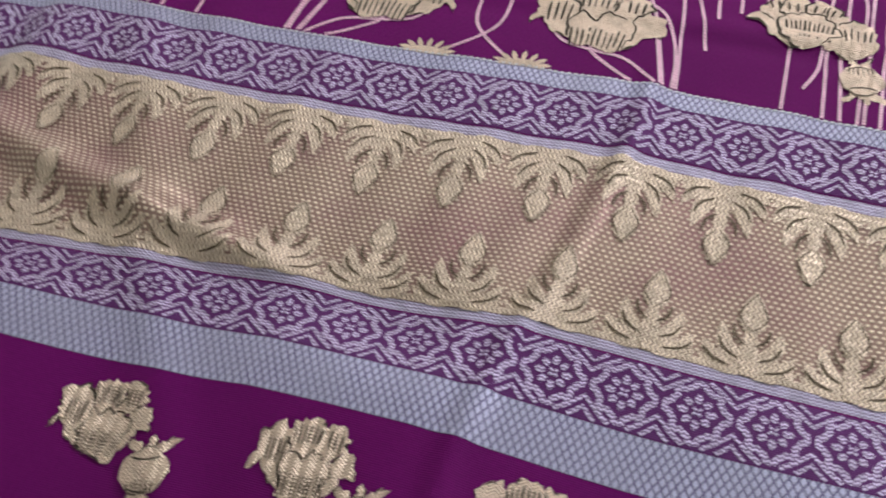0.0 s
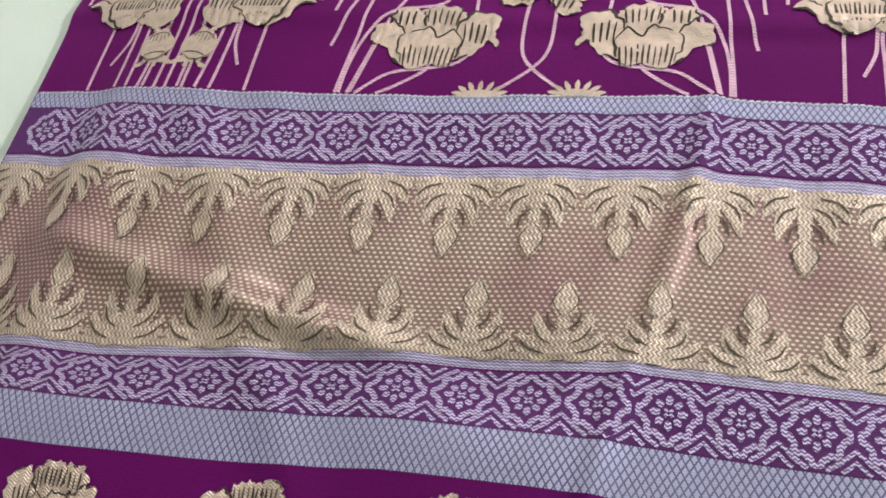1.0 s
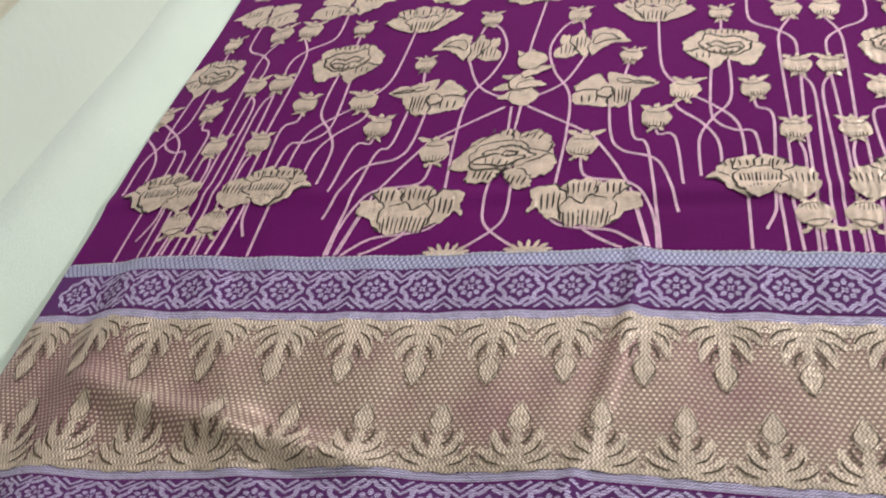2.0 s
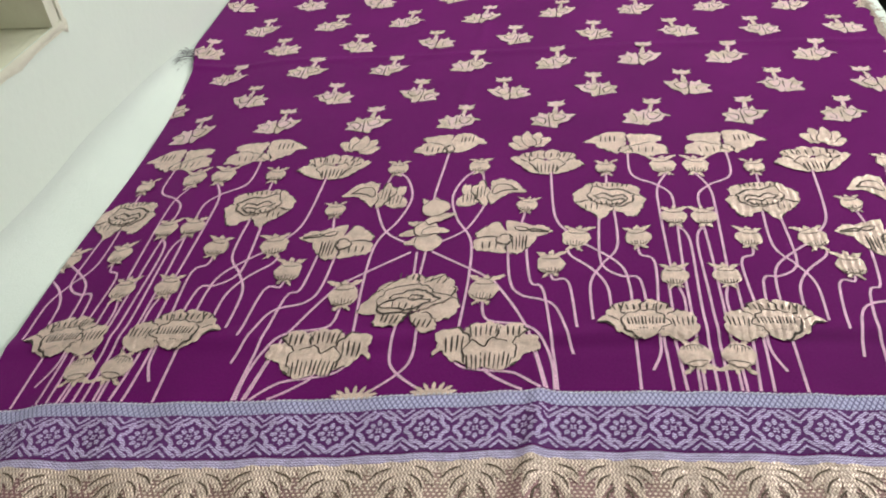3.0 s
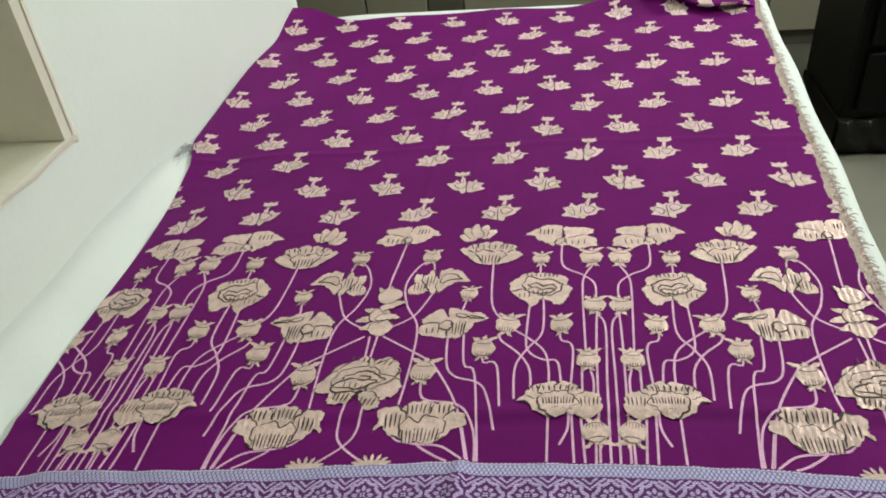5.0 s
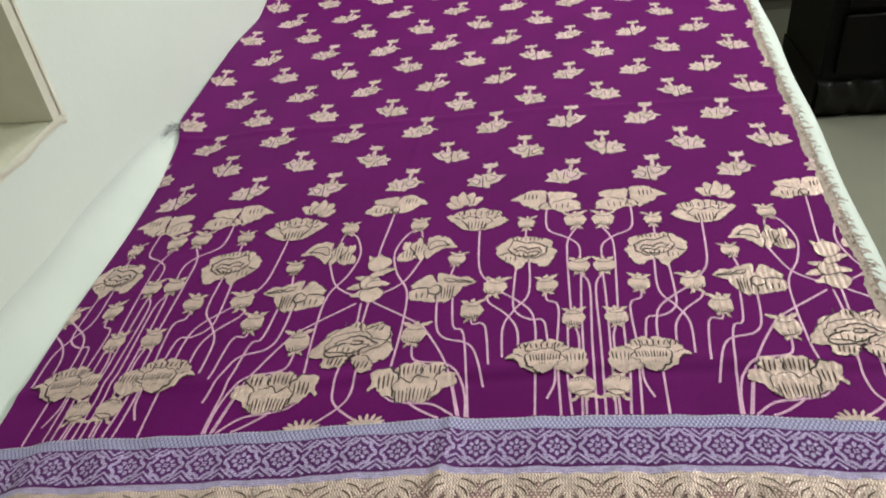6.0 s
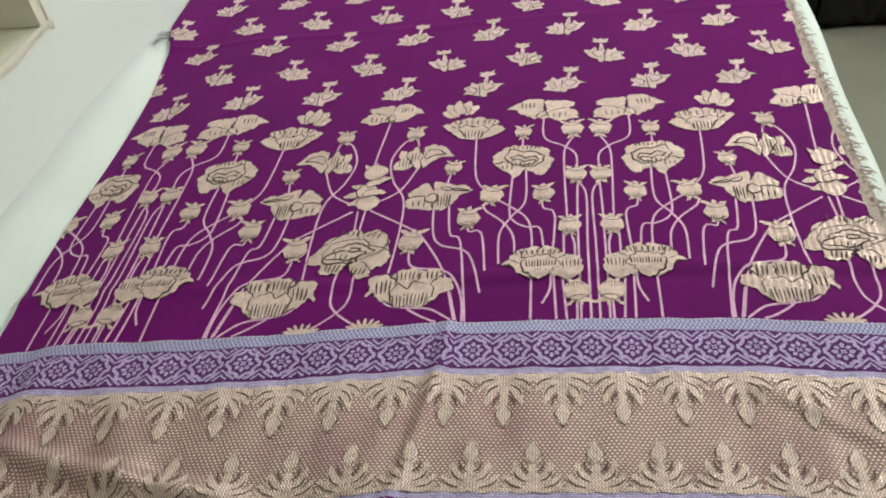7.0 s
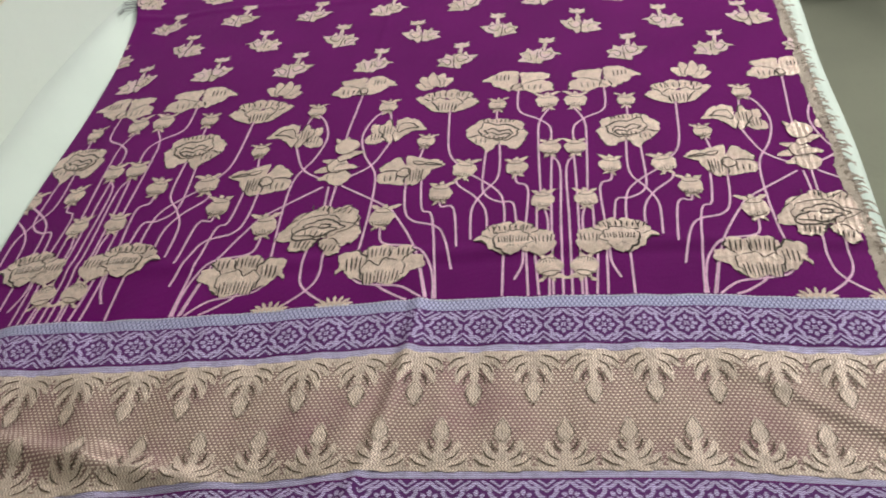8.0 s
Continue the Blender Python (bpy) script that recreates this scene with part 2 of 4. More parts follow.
def room():
    s = Sheet(); s.box((-2.2, -2.6, FLOOR - 0.1), (2.8, 3.0, FLOOR))
    thing("floor", s, [FLOORMAT], "grey matt stone tile floor", "floor", "structure")
    s = Sheet(); s.box((-2.2, -2.6, CEIL), (2.8, 3.0, CEIL + 0.1))
    thing("ceiling", s, [WALLPAINT], "plain white painted ceiling", "ceiling", "structure")
    # west wall with a deep niche: far jamb at 0.62, sill at 0.17
    w, n0, n1, z0, z1, d = -0.80, -0.75, 0.615, 0.188, 0.95, 0.25
    s = Sheet()
    qs, zs = (-2.5, n0, n1, 1.61), (FLOOR, z0, z1, CEIL)
    for i in range(3):
        for j in range(3):
            if i == 1 and j == 1:
                continue
            for x, flip in ((w, False), (w - d, True)):
                pts = [(x + SKEW * q, q, z) for q, z in ((qs[i], zs[j]), (qs[i + 1], zs[j]), (qs[i + 1], zs[j + 1]), (qs[i], zs[j + 1]))]
                s.add(pts, [(3, 2, 1, 0) if flip else (0, 1, 2, 3)])
    s.add([(w + SKEW * 1.61, 1.61, FLOOR), (w - d + SKEW * 1.61, 1.61, FLOOR), (w - d + SKEW * 1.61, 1.61, CEIL), (w + SKEW * 1.61, 1.61, CEIL)], [(0, 1, 2, 3)])
    thing("wall_west", s, [WALLPAINT], "white painted wall with a deep cream niche", "wall", "structure", smooth=False)
    s = Sheet()
    t = 0.022
    skew_box(s, (w - d, n1 - t, z0), (w + 0.002, n1, z1))
    skew_box(s, (w - d, n0, z0 - 0.012), (w + 0.002, n1, z0 - 0.001))
    skew_box(s, (w - d - 0.03, n0, z0), (w - d - 0.001, n1, z1))
    skew_box(s, (w - d, n0, z0), (w + 0.002, n0 + t, z1))
    skew_box(s, (w - d, n0 + t, z1 - t), (w + 0.002, n1 - t, z1))
    thing("trim", s, [CREAM], "cream gloss paint lining of the wall niche, chipped edges", "niche lining", "structure", smooth=False)
    # ragged lip of paint round the niche
    rnd = random.Random(4)
    s = Sheet()
    rows = []
    for i in range(61):
        z = z0 - 0.010 + (z1 - z0) * i / 60
        k = n1 + 0.006 + 0.0035 * math.sin(0.9 * i) + rnd.uniform(-0.002, 0.003)
        rows.append([(w + 0.0035 + SKEW * n1, n1 - 0.003, z), (w + 0.0045 + SKEW * n1, n1 + 0.003, z), (w + 0.0012 + SKEW * n1, k, z)])
    s.grid(rows)
    rows = []
    for i in range(101):
        y = n0 + (n1 + 0.006 - n0) * i / 100
        k = z0 - 0.012 - 0.004 * math.sin(0.7 * i) + rnd.uniform(-0.004, 0.002)
        rows.append([(w + 0.0035 + SKEW * y, y, z0 + 0.001), (w + 0.0045 + SKEW * y, y, z0 - 0.006), (w + 0.0012 + SKEW * y, y, k)])
    s.grid(rows)
    thing("trim", s, [CREAM], "ragged cream paint lip round the niche", "niche lining", "structure")
    s = Sheet(); s.box((-2.2, 2.75, FLOOR), (2.8, 2.9, CEIL))
    thing("wall_north", s, [PANEL], "grey beige far wall", "wall", "structure")
    s = Sheet(); s.box((2.5, -2.6, FLOOR), (2.65, 2.75, CEIL))
    thing("wall_east", s, [WALLPAINT], "plain white wall", "wall", "structure")
    s = Sheet(); s.box((-2.2, -2.65, FLOOR), (2.8, -2.5, CEIL))
    thing("wall_south", s, [WALLPAINT], "plain white wall", "wall", "structure")
    s = Sheet(); s.box((-2.2, 1.61, FLOOR), (-2.05, 2.75, CEIL))
    s.box((-2.05, 1.45, FLOOR), (-0.985, 1.6, CEIL))
    thing("wall_recess", s, [PANEL], "grey beige wall of the recess past the bed", "wall", "structure")


room()


def wardrobe():
    """Grey-beige laminate wardrobe front at the far side, with door leaves and a darker stile."""
    root = tagged(new("wardrobe"), "grey beige laminate wardrobe with tall plain doors", "wardrobe")
    root.location = (0, 2.44, FLOOR)
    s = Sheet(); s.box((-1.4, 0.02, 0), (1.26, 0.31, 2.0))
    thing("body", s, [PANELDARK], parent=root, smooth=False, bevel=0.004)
    edges = [-1.39, -0.70, -0.475, -0.345, 0.18, 0.71, 1.25]
    for i, (a, b) in enumerate(zip(edges, edges[1:])):
        s = Sheet(); s.box((a + 0.003, 0.0, 0.06), (b - 0.003, 0.018, 1.98))
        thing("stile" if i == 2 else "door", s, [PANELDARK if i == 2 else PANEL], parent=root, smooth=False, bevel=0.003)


wardrobe()


def black_cabinet():
    """Black lacquered cabinet with a drawer, a door and a carved, uneven foot."""
    root = tagged(new("cabinet"), "glossy black lacquered wooden cabinet with a carved foot", "cabinet")
    root.location = (0.735, 1.668, FLOOR)
    s = Sheet(); s.box((0.0, 0.02, 0.10), (0.95, 0.36, 0.64))
    thing("body", s, [BLACKWOOD], parent=root, smooth=False, bevel=0.008)
    rnd = random.Random(3)
    s = Sheet()
    rows = []
    knots = [rnd.uniform(-1, 1) for i in range(60)]
    for j in range(13):
        a = math.pi * j / 12
        row = []
        for i in range(96):
            x = -0.005 + 0.96 * i / 95
            b = np.interp(i, range(0, 120, 2), knots)
            row.append((x, 0.02 - 0.026 * math.sin(a) * (1 + 0.35 * b + 0.2 * math.sin(i * 0.9 + 3 * a)), 0.055 - 0.055 * math.cos(a) + 0.008 * b * math.sin(a)))
        rows.append(row)
    s.grid(rows)
    thing("carved_foot", s, [BLACKGLOSS], "carved uneven black foot moulding", parent=root)
    s = Sheet(); s.box((-0.004, 0.03, 0.0), (0.954, 0.365, 0.10))
    thing("plinth", s, [BLACKWOOD], parent=root, smooth=False, bevel=0.006)
    for a, b in ((0.13, 0.30), (0.32, 0.61)):
        s = Sheet(); s.box((0.03, 0.0, a), (0.92, 0.019, b))
        d = thing("drawer" if a < 0.2 else "door", s, [BLACKWOOD], parent=root, smooth=False, bevel=0.006)
        s = Sheet(); s.box((0.22, -0.022, (a + b) / 2 - 0.004), (0.36, -0.001, (a + b) / 2 + 0.004))
        thing("handle", s, [STEEL], "dull steel bar handle", parent=d, smooth=False, bevel=0.003)


black_cabinet()


def lamps():
    # unseen fixture, made up to go with the assumed far light
    root = tagged(new("unseen_tube_lamp"), "assumed white tube lamp on the far wall, out of view, switched on", "wall lamp")
    s = Sheet(); s.box((-0.55, 2.69, 1.74), (0.65, 2.748, 1.84))
    thing("housing", s, [WALLPAINT], parent=root, smooth=False, bevel=0.005)
    s = Sheet(); s.box((-0.52, 2.64, 1.765), (0.62, 2.688, 1.813))
    thing("diffuser", s, [GLOW], parent=root, smooth=False, bevel=0.012)
    # made-up fixture for the added side fill, never in view
    root = tagged(new("unseen_tube_lamp"), "added white tube lamp on the side wall, out of view, switched on", "wall lamp")
    s = Sheet(); s.box((2.442, 0.60, 1.40), (2.498, 1.80, 1.50))
    thing("housing", s, [WALLPAINT], parent=root, smooth=False, bevel=0.005)
    s = Sheet(); s.box((2.410, 0.63, 1.426), (2.440, 1.77, 1.474))
    thing("diffuser", s, [GLOW], parent=root, smooth=False, bevel=0.012)


lamps()


# ---- cloth form ----
def bell(d, w):
    return math.exp(-(d / w) ** 2)


def step(a, b, x):
    t = min(1.0, max(0.0, (x - a) / (b - a)))
    return t * t * (3 - 2 * t)


def droop(p, q):
    """The mattress falls away towards the wall, less at the far end."""
    return 0.020 * (1 - step(-0.79, -0.585, p)) * (1 - 0.7 * step(0.65, 1.25, q))


def front(y):
    """And a little towards the near end."""
    return 0.022 * (1 - step(-0.34, -0.05, y))


def sag(u):
    """How far the weave is drawn towards the near end, across the cloth."""
    xs = (-0.75, -0.56, -0.37, -0.19, 0.14, 0.29, 0.40)
    ys = (-0.025, -0.025, -0.013, 0.0, 0.0, -0.012, -0.014)
    return float(np.interp(u, xs, ys))


def gather(u):
    """How far the near border is pushed up towards the field, across the cloth."""
    return float(np.interp(u, (-0.75, -0.56, -0.48, -0.40, -0.35, 0.40), (-0.006, -0.001, 0.003, 0.008, 0.0120, 0.0120)))


def drape(u, v, lift=0.0):
    """From fabric coordinates (u across, v along) to the place of the cloth in the room."""
    x = u + 0.035 * (v - 0.27) + 0.02 * (v - 0.27) ** 2
    y = v + sag(u) * math.exp(-max(0.0, v - 0.18) / (0.42 if u < -0.19 else 0.22)) * (1 - 0.75 * (1 - step(-0.10, -0.03, v)))
    y += gather(u) * (1 - step(-0.07, 0.02, v))
    z = 0.0035
    # broad soft waves
    z += 0.0016 * math.sin(9 * u + 4 * v + 0.6) * math.sin(5 * v - 3 * u)
    z += 0.0010 * math.sin(23 * u - 8 * v) * math.sin(11 * v + 2)
    # standing crease across the near border, and its neighbours
    near = 1 - step(0.13, 0.24, v)
    line = u + 0.195 - 0.03 * math.sin(8 * v)
    z += near * (0.0065 * bell(line, 0.009) + 0.002 * bell(line + 0.028, 0.016))
    z += near * 0.004 * bell(u + 0.50 + 0.5 * (v - 0.05), 0.020)
    z += 0.012 * bell(v - 0.005 + 0.28 * (u + 0.50), 0.014) * step(-0.68, -0.58, u) * (1 - step(-0.42, -0.30, u))
    z += near * 0.006 * bell(u + 0.62, 0.028) - near * 0.003 * bell(u + 0.66, 0.02)
    z += 0.004 * bell(v - 0.055 + 0.55 * (u - 0.22), 0.010) * step(0.12, 0.20, u) * (1 - step(0.01, 0.06, -v))
    # waves of the loose near edge
    z -= 0.008 * bell(u + 0.29, 0.05) * bell(v + 0.06, 0.03)
    z += (1 - step(-0.12, -0.04, v)) * (0.006 * math.sin(21 * u + 1.0) + 0.004)
    z += near * (0.0010 * math.sin(66 * u + 9 * v + 2 * math.sin(11 * u)) + 0.0007 * math.sin(131 * u - 14 * v)) * step(-0.05, 0.0, v)
    # folds left from the way the cloth was put away
    z -= 0.0013 * bell(v - 0.243 - 0.006 * math.sin(7 * u), 0.008) * step(-0.55, -0.05, u)
    z += 0.0026 * bell(v - 0.259 - 0.006 * math.sin(7 * u), 0.012)
    z += 0.0018 * bell(v - 0.88, 0.008) + 0.0014 * bell(u + 0.30 - 0.02 * v, 0.007) * step(0.62, 0.75, v)
    # far end: gathered up, most at one corner
    z += 0.006 * step(1.42, 1.52, v) * (0.5 + 0.5 * math.sin(21 * u)) + 0.055 * step(1.43, 1.57, v) * bell(u - 0.13, 0.11) + 0.012 * step(1.43, 1.55, v) * step(0.1, 0.3, u)
    z += 0.022 * step(1.40, 1.60, v) * (1 - step(-0.72, -0.57, u))
    # the cloth rolls down along one side
    z -= droop(x - SKEW * y, y) + front(y)
    z += 0.013 * (1 - step(-0.76, -0.66, u)) * step(0.70, 0.92, v) * (1 - step(1.25, 1.48, v))
    y -= 0.028 * (1 - step(-0.50, -0.08, u)) * bell(v - 1.08, 0.28)
    return x, y, z + lift


U0, U1, V0, V1 = -0.722, 0.350, -0.42, 1.525


def left_edge(v):
    """The cut side of the cloth runs slightly askew to the weave."""
    return U0 - 0.008 * bell(v - 0.42, 0.18) - 0.026 * step(0.55, 1.0, v) - 0.024 * step(1.0, 1.7, v) - 0.020 * step(0.86, 0.96, v) * (1 - 0.55 * step(1.1, 1.5, v))


def span(a, b, most):
    n = max(1, int(math.ceil(abs(b - a) / most)))
    return [a + (b - a) * i / n for i in range(n + 1)]


def far_edge(u):
    return 0.008 * math.sin(13 * u) + 0.03 * step(-0.6, 0.0, u) + 0.06 * step(0.02, 0.2, u) + 0.05 * (1 - step(-0.74, -0.60, u))


# ---- bed ----
def bed():
    root = tagged(new("bed"), "bed made up with a plain white cotton sheet", "bed")
    p0, p1, q0, q1 = -0.7998, 0.364, -1.15, 1.62
    s = Sheet()
    r = 0.035
    prof = [(p0 + k, 0.0) for k in (0.0, 0.001, 0.003, 0.006, 0.010, 0.015)] + [(p, 0.0) for p in span(p0 + 0.02, p1 - r, 0.02)] + [(p1 - r + r * math.sin(a), -r + r * math.cos(a)) for a in [radians(k) for k in (15, 30, 45, 60, 75, 90)]] + [(p1 + 0.002 * k, -r - 0.05 * k) for k in range(1, 9)]
    qs = [(q, 0.0) for q in span(q0, q1 - r, 0.025)] + [(q1 - r + r * math.sin(a), -r + r * math.cos(a)) for a in [radians(k) for k in (15, 30, 45, 60, 75, 90)]] + [(q1 + 0.001 * k, -r - 0.06 * k) for k in range(1, 7)]
    rows = []
    for q, dq in qs:
        row = []
        for p, dp in prof:
            z = min(dp, dq) if min(dp, dq) < 0 else 0.0
            if dp < 0 and dq < 0:
                z = dp + dq
            z = max(z, -0.42)
            # the sheet follows the sagging mattress and turns up again at the wall
            up = 1 - step(p0, p0 + 0.085, p)
            bow = min(0.050, max(0.004, drape(left_edge(q), q)[0] - SKEW * q - p0 - 0.006)) * (1 - step(1.40, 1.55, q))
            rise = bow - math.sqrt(max(0.0, bow * bow - max(0.0, p0 + bow - p) ** 2))
            z -= front(q) + droop(p, q) * (1 - up) + 0.003 * (dp == 0) + 0.004 * bell(p + 0.735, 0.03) - 0.004 * up - rise
            z += 0.0018 * math.sin(31 * q + 20 * p) * bell(p + 0.76, 0.05) + 0.0015 * bell((q * 7.3 + 0.6 * math.sin(3 * q)) % 1.0 - 0.5, 0.06) * bell(p + 0.75, 0.05)
            x, y = bed_xy(p, q)
            if dp < 0:
                x += 0.002 * math.sin(17 * q)
            row.append((x, y, z - 0.004))
        rows.append(row)
    s.grid(rows)
    thing("sheet", s, [SHEET], "white cotton bed sheet with soft creases", parent=root)
    s = Sheet(); skew_box(s, (p0 + 0.01, q0 + 0.01, FLOOR + 0.12), (p1 - 0.012, q1 - 0.012, -0.06))
    thing("mattress", s, [SHEET], parent=root, smooth=False, bevel=0.03)
    s = Sheet(); skew_box(s, (p0 + 0.02, q0 + 0.02, FLOOR), (p1 - 0.05, q1 - 0.04, FLOOR + 0.12))
    thing("base", s, [BLACKWOOD], parent=root, smooth=False, bevel=0.01)


bed()

# ---- saree ----
SAREE = tagged(new("saree"), "purple silk saree with gold lotus brocade spread on the bed", "saree")


def cloth_patch(name, u0, u1, v0, v1, mats, lift, label="", du=0.004, dv=0.005, edge=False):
    s = Sheet()
    us, vs = span(u0, u1, du), span(v0, v1, dv)
    rows, cs = [], []
    for v in vs:
        k = step(1.35, V1, v) if edge else 0.0
        lo = left_edge(v) - U0
        here = [u + lo * max(0.0, (-0.6 - u) / (-0.6 - U0)) for u in us]
        rows.append([drape(u, v + k * far_edge(u), lift) for u in here])
        cs.append([(u, v) for u in here])
    s.grid(rows, cs)
    return thing(name, s, mats, label, parent=SAREE)


cloth_patch("ground_cloth", U0, U1, V0, V1, [PURPLE], 0.0, "plain deep purple silk ground", edge=True)
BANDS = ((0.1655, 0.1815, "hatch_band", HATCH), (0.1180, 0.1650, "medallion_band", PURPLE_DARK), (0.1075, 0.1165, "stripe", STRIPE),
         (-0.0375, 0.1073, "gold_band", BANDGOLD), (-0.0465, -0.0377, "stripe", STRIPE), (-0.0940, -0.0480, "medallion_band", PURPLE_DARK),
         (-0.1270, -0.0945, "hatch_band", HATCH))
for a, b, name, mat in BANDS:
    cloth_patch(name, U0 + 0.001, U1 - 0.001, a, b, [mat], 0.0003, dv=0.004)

# ---- woven motifs ----
PERIOD = 0.60
TOP = 0.00055          # how proud the metal thread lies
EPS = 0.00003
PAD = 0.00014          # thickness of one padded petal


class Motif:
    """One woven figure: local (a, b) is turned by tilt, mirrored by m, set at (u, v) of the cloth, then draped."""

    def __init__(self, u, v, m=1, tilt=0.0, size=1.0, lift=TOP, pad=PAD):
        self.u, self.v, self.m, self.size, self.lift, self.pad = u, v, m, size, lift, pad
        self.c, self.s = math.cos(tilt), math.sin(tilt)
        self.sheet, self.layer, self.cuts = Sheet(), 0, []

    def at(self, a, b, extra=0.0):
        a, b = a * self.size, b * self.size
        u = self.u + self.m * (a * self.c - b * self.s)
        v = self.v + a * self.s + b * self.c
        u = min(U1 - 0.001, max(left_edge(v) + 0.001, u))
        return drape(u, v, self.lift + extra), (u, v)

    def blob(self, ca, cb, radius, rings=(0.0, 0.3, 0.6, 0.82, 1.0), steps=44, slot=0):
        self.layer += 1
        rows, cs = [], []
        for k in rings:
            row, c = [], []
            for i in range(steps + 1):
                th = 2 * math.pi * i / steps
                ra, rb = radius(th)
                p, q = self.at(ca + k * ra, cb + k * rb, self.layer * EPS)
                row.append(p); c.append(q)
            rows.append(row); cs.append(c)
        self.sheet.grid(rows, cs, slot)

    def patch(self, points, faces, heights, slot=0):
        """One padded petal: a flat heart with a rounded rim, laid over what is there already."""
        made = [self.at(x, y, self.layer * EPS + self.pad * h) for (x, y), h in zip(points, heights)]
        self.cuts.append((len(self.sheet.f), len(self.sheet.f) + len(faces)))
        self.sheet.add([p for p, q in made], faces, [q for p, q in made], slot)
        self.layer += max(1, round(self.pad / EPS))

    def petal(self, a0, b0, a1, b1, width, bend=0.0, slot=0, full=0.8, ink=0.0):
        """A leaf from (a0, b0) to the tip (a1, b1)."""
        self.layer += 1
        dx, dy = a1 - a0, b1 - b0
        ln = math.hypot(dx, dy)
        nx, ny = -dy / ln, dx / ln
        rows, cs, left, right = [], [], [], []
        n = max(6, int(ln / 0.004))
        for i in range(n + 1):
            t = i / n
            k = bend * ln * math.sin(math.pi * t) * 0.5
            x, y = a0 + dx * t + nx * k, b0 + dy * t + ny * k
            w = width / 2 * max(0.03, math.sin(math.pi * min(1, t * 0.93 + 0.07)) ** full)
            row, c = [], []
            for j in (-1, -0.4, 0.4, 1):
                p, q = self.at(x + nx * w * j, y + ny * w * j, self.layer * EPS)
                row.append(p); c.append(q)
            rows.append(row); cs.append(c)
            left.append((x + nx * w, y + ny * w)); right.append((x - nx * w, y - ny * w))
        self.sheet.grid(rows, cs, slot)
        if ink:
            self.line(left, ink), self.line(right, ink * 0.6)

    def line(self, pts, width=0.0009, slot=1, taper=False):
        """A thin thread line along the points."""
        rows, cs = [], []
        for i, (x, y) in enumerate(pts):
            x0, y0 = pts[max(0, i - 1)]
            x1, y1 = pts[min(len(pts) - 1, i + 1)]
            ln = math.hypot(x1 - x0, y1 - y0) or 1e-9
            nx, ny = -(y1 - y0) / ln, (x1 - x0) / ln
            w = width / 2 * (0.35 + 0.65 * math.sin(math.pi * (i + 0.3) / (len(pts) - 0.4)) if taper else 1)
            a, ca = self.at(x + nx * w, y + ny * w, 0.00008 + self.layer * EPS)
            b, cb = self.at(x - nx * w, y - ny * w, 0.00008 + self.layer * EPS)
            rows.append([a, b]); cs.append([ca, cb])
        self.sheet.grid(rows, cs, slot)

    def pick(self, keep):
        """A mesh of its own from some of the faces."""
        out = Sheet()
        used = sorted({k for i in keep for k in self.sheet.f[i]})
        index = {k: j for j, k in enumerate(used)}
        out.add([self.sheet.v[k] for k in used], [tuple(index[k] for k in self.sheet.f[i]) for i in keep], [self.sheet.t[k] for k in used])
        return out

    def done(self, name, mats, label="", parent=None, split=False):
        """The metal thread as one part, or petal by petal; its fine dark outline threads as a sub-part of that."""
        loose = [range(a, b) for a, b in self.cuts[1:]] if split else []
        gone = {i for r in loose for i in r}
        ob = thing(name, self.pick([i for i, m in enumerate(self.sheet.m) if m == 0 and i not in gone]), mats[:1], label, parent=parent or SAREE)
        for r in loose:
            thing("petal", self.pick(r), mats[:1], parent=ob)
        ink = [i for i, m in enumerate(self.sheet.m) if m == 1]
        if ink:
            thing("outline", self.pick(ink), mats[1:], "fine dark outline threads", kind="stuff", parent=ob)
        return ob


def curve(pts, gap=0.005):
    """A smooth line through a few points."""
    out = []
    for i in range(len(pts) - 1):
        p0, p1, p2, p3 = pts[max(0, i - 1)], pts[i], pts[i + 1], pts[min(len(pts) - 1, i + 2)]
        n = max(2, int(math.hypot(p2[0] - p1[0], p2[1] - p1[1]) / gap))
        for k in range(n):
            t = k / n
            out.append(tuple(0.5 * (2 * b + (c - a) * t + (2 * a - 5 * b + 4 * c - d) * t * t + (3 * b - a - 3 * c + d) * t ** 3) for a, b, c, d in zip(p0, p1, p2, p3)))
    return out + [pts[-1]]


def arc(ca, cb, ra, rb, a0, a1, n=14, wob=0.0, freq=5):
    return [(ca + ra * (1 + wob * math.sin(freq * t)) * math.cos(t), cb + rb * (1 + wob * math.sin(freq * t)) * math.sin(t)) for t in [radians(a0 + (a1 - a0) * i / n) for i in range(n + 1)]]


def leaf_shape(a0, b0, a1, b1, width, bend=0.0, full=0.6, frill=0.0, n=13):
    """The closed outline of one petal, from its base to its tip and back."""
    dx, dy = a1 - a0, b1 - b0
    ln = math.hypot(dx, dy)
    nx, ny = -dy / ln, dx / ln
    left, right = [], []
    for i in range(n + 1):
        t = i / n
        k = bend * ln * math.sin(math.pi * t) * 0.5
        w = width / 2 * max(0.02, math.sin(math.pi * min(1.0, 0.10 + 0.90 * t ** 0.8)) ** full) * (1 + frill * math.sin(9 * t + a1 * 400))
        x, y = a0 + dx * t + nx * k, b0 + dy * t + ny * k
        left.append((x + nx * w, y + ny * w)); right.append((x - nx * w, y - ny * w))
    return left + right[::-1]


def inside(p, poly):
    x, y = p
    hit = False
    for (x0, y0), (x1, y1) in zip(poly, poly[1:] + poly[:1]):
        if (y0 > y) != (y1 > y) and x < (x1 - x0) * (y - y0) / (y1 - y0) + x0:
            hit = not hit
    return hit


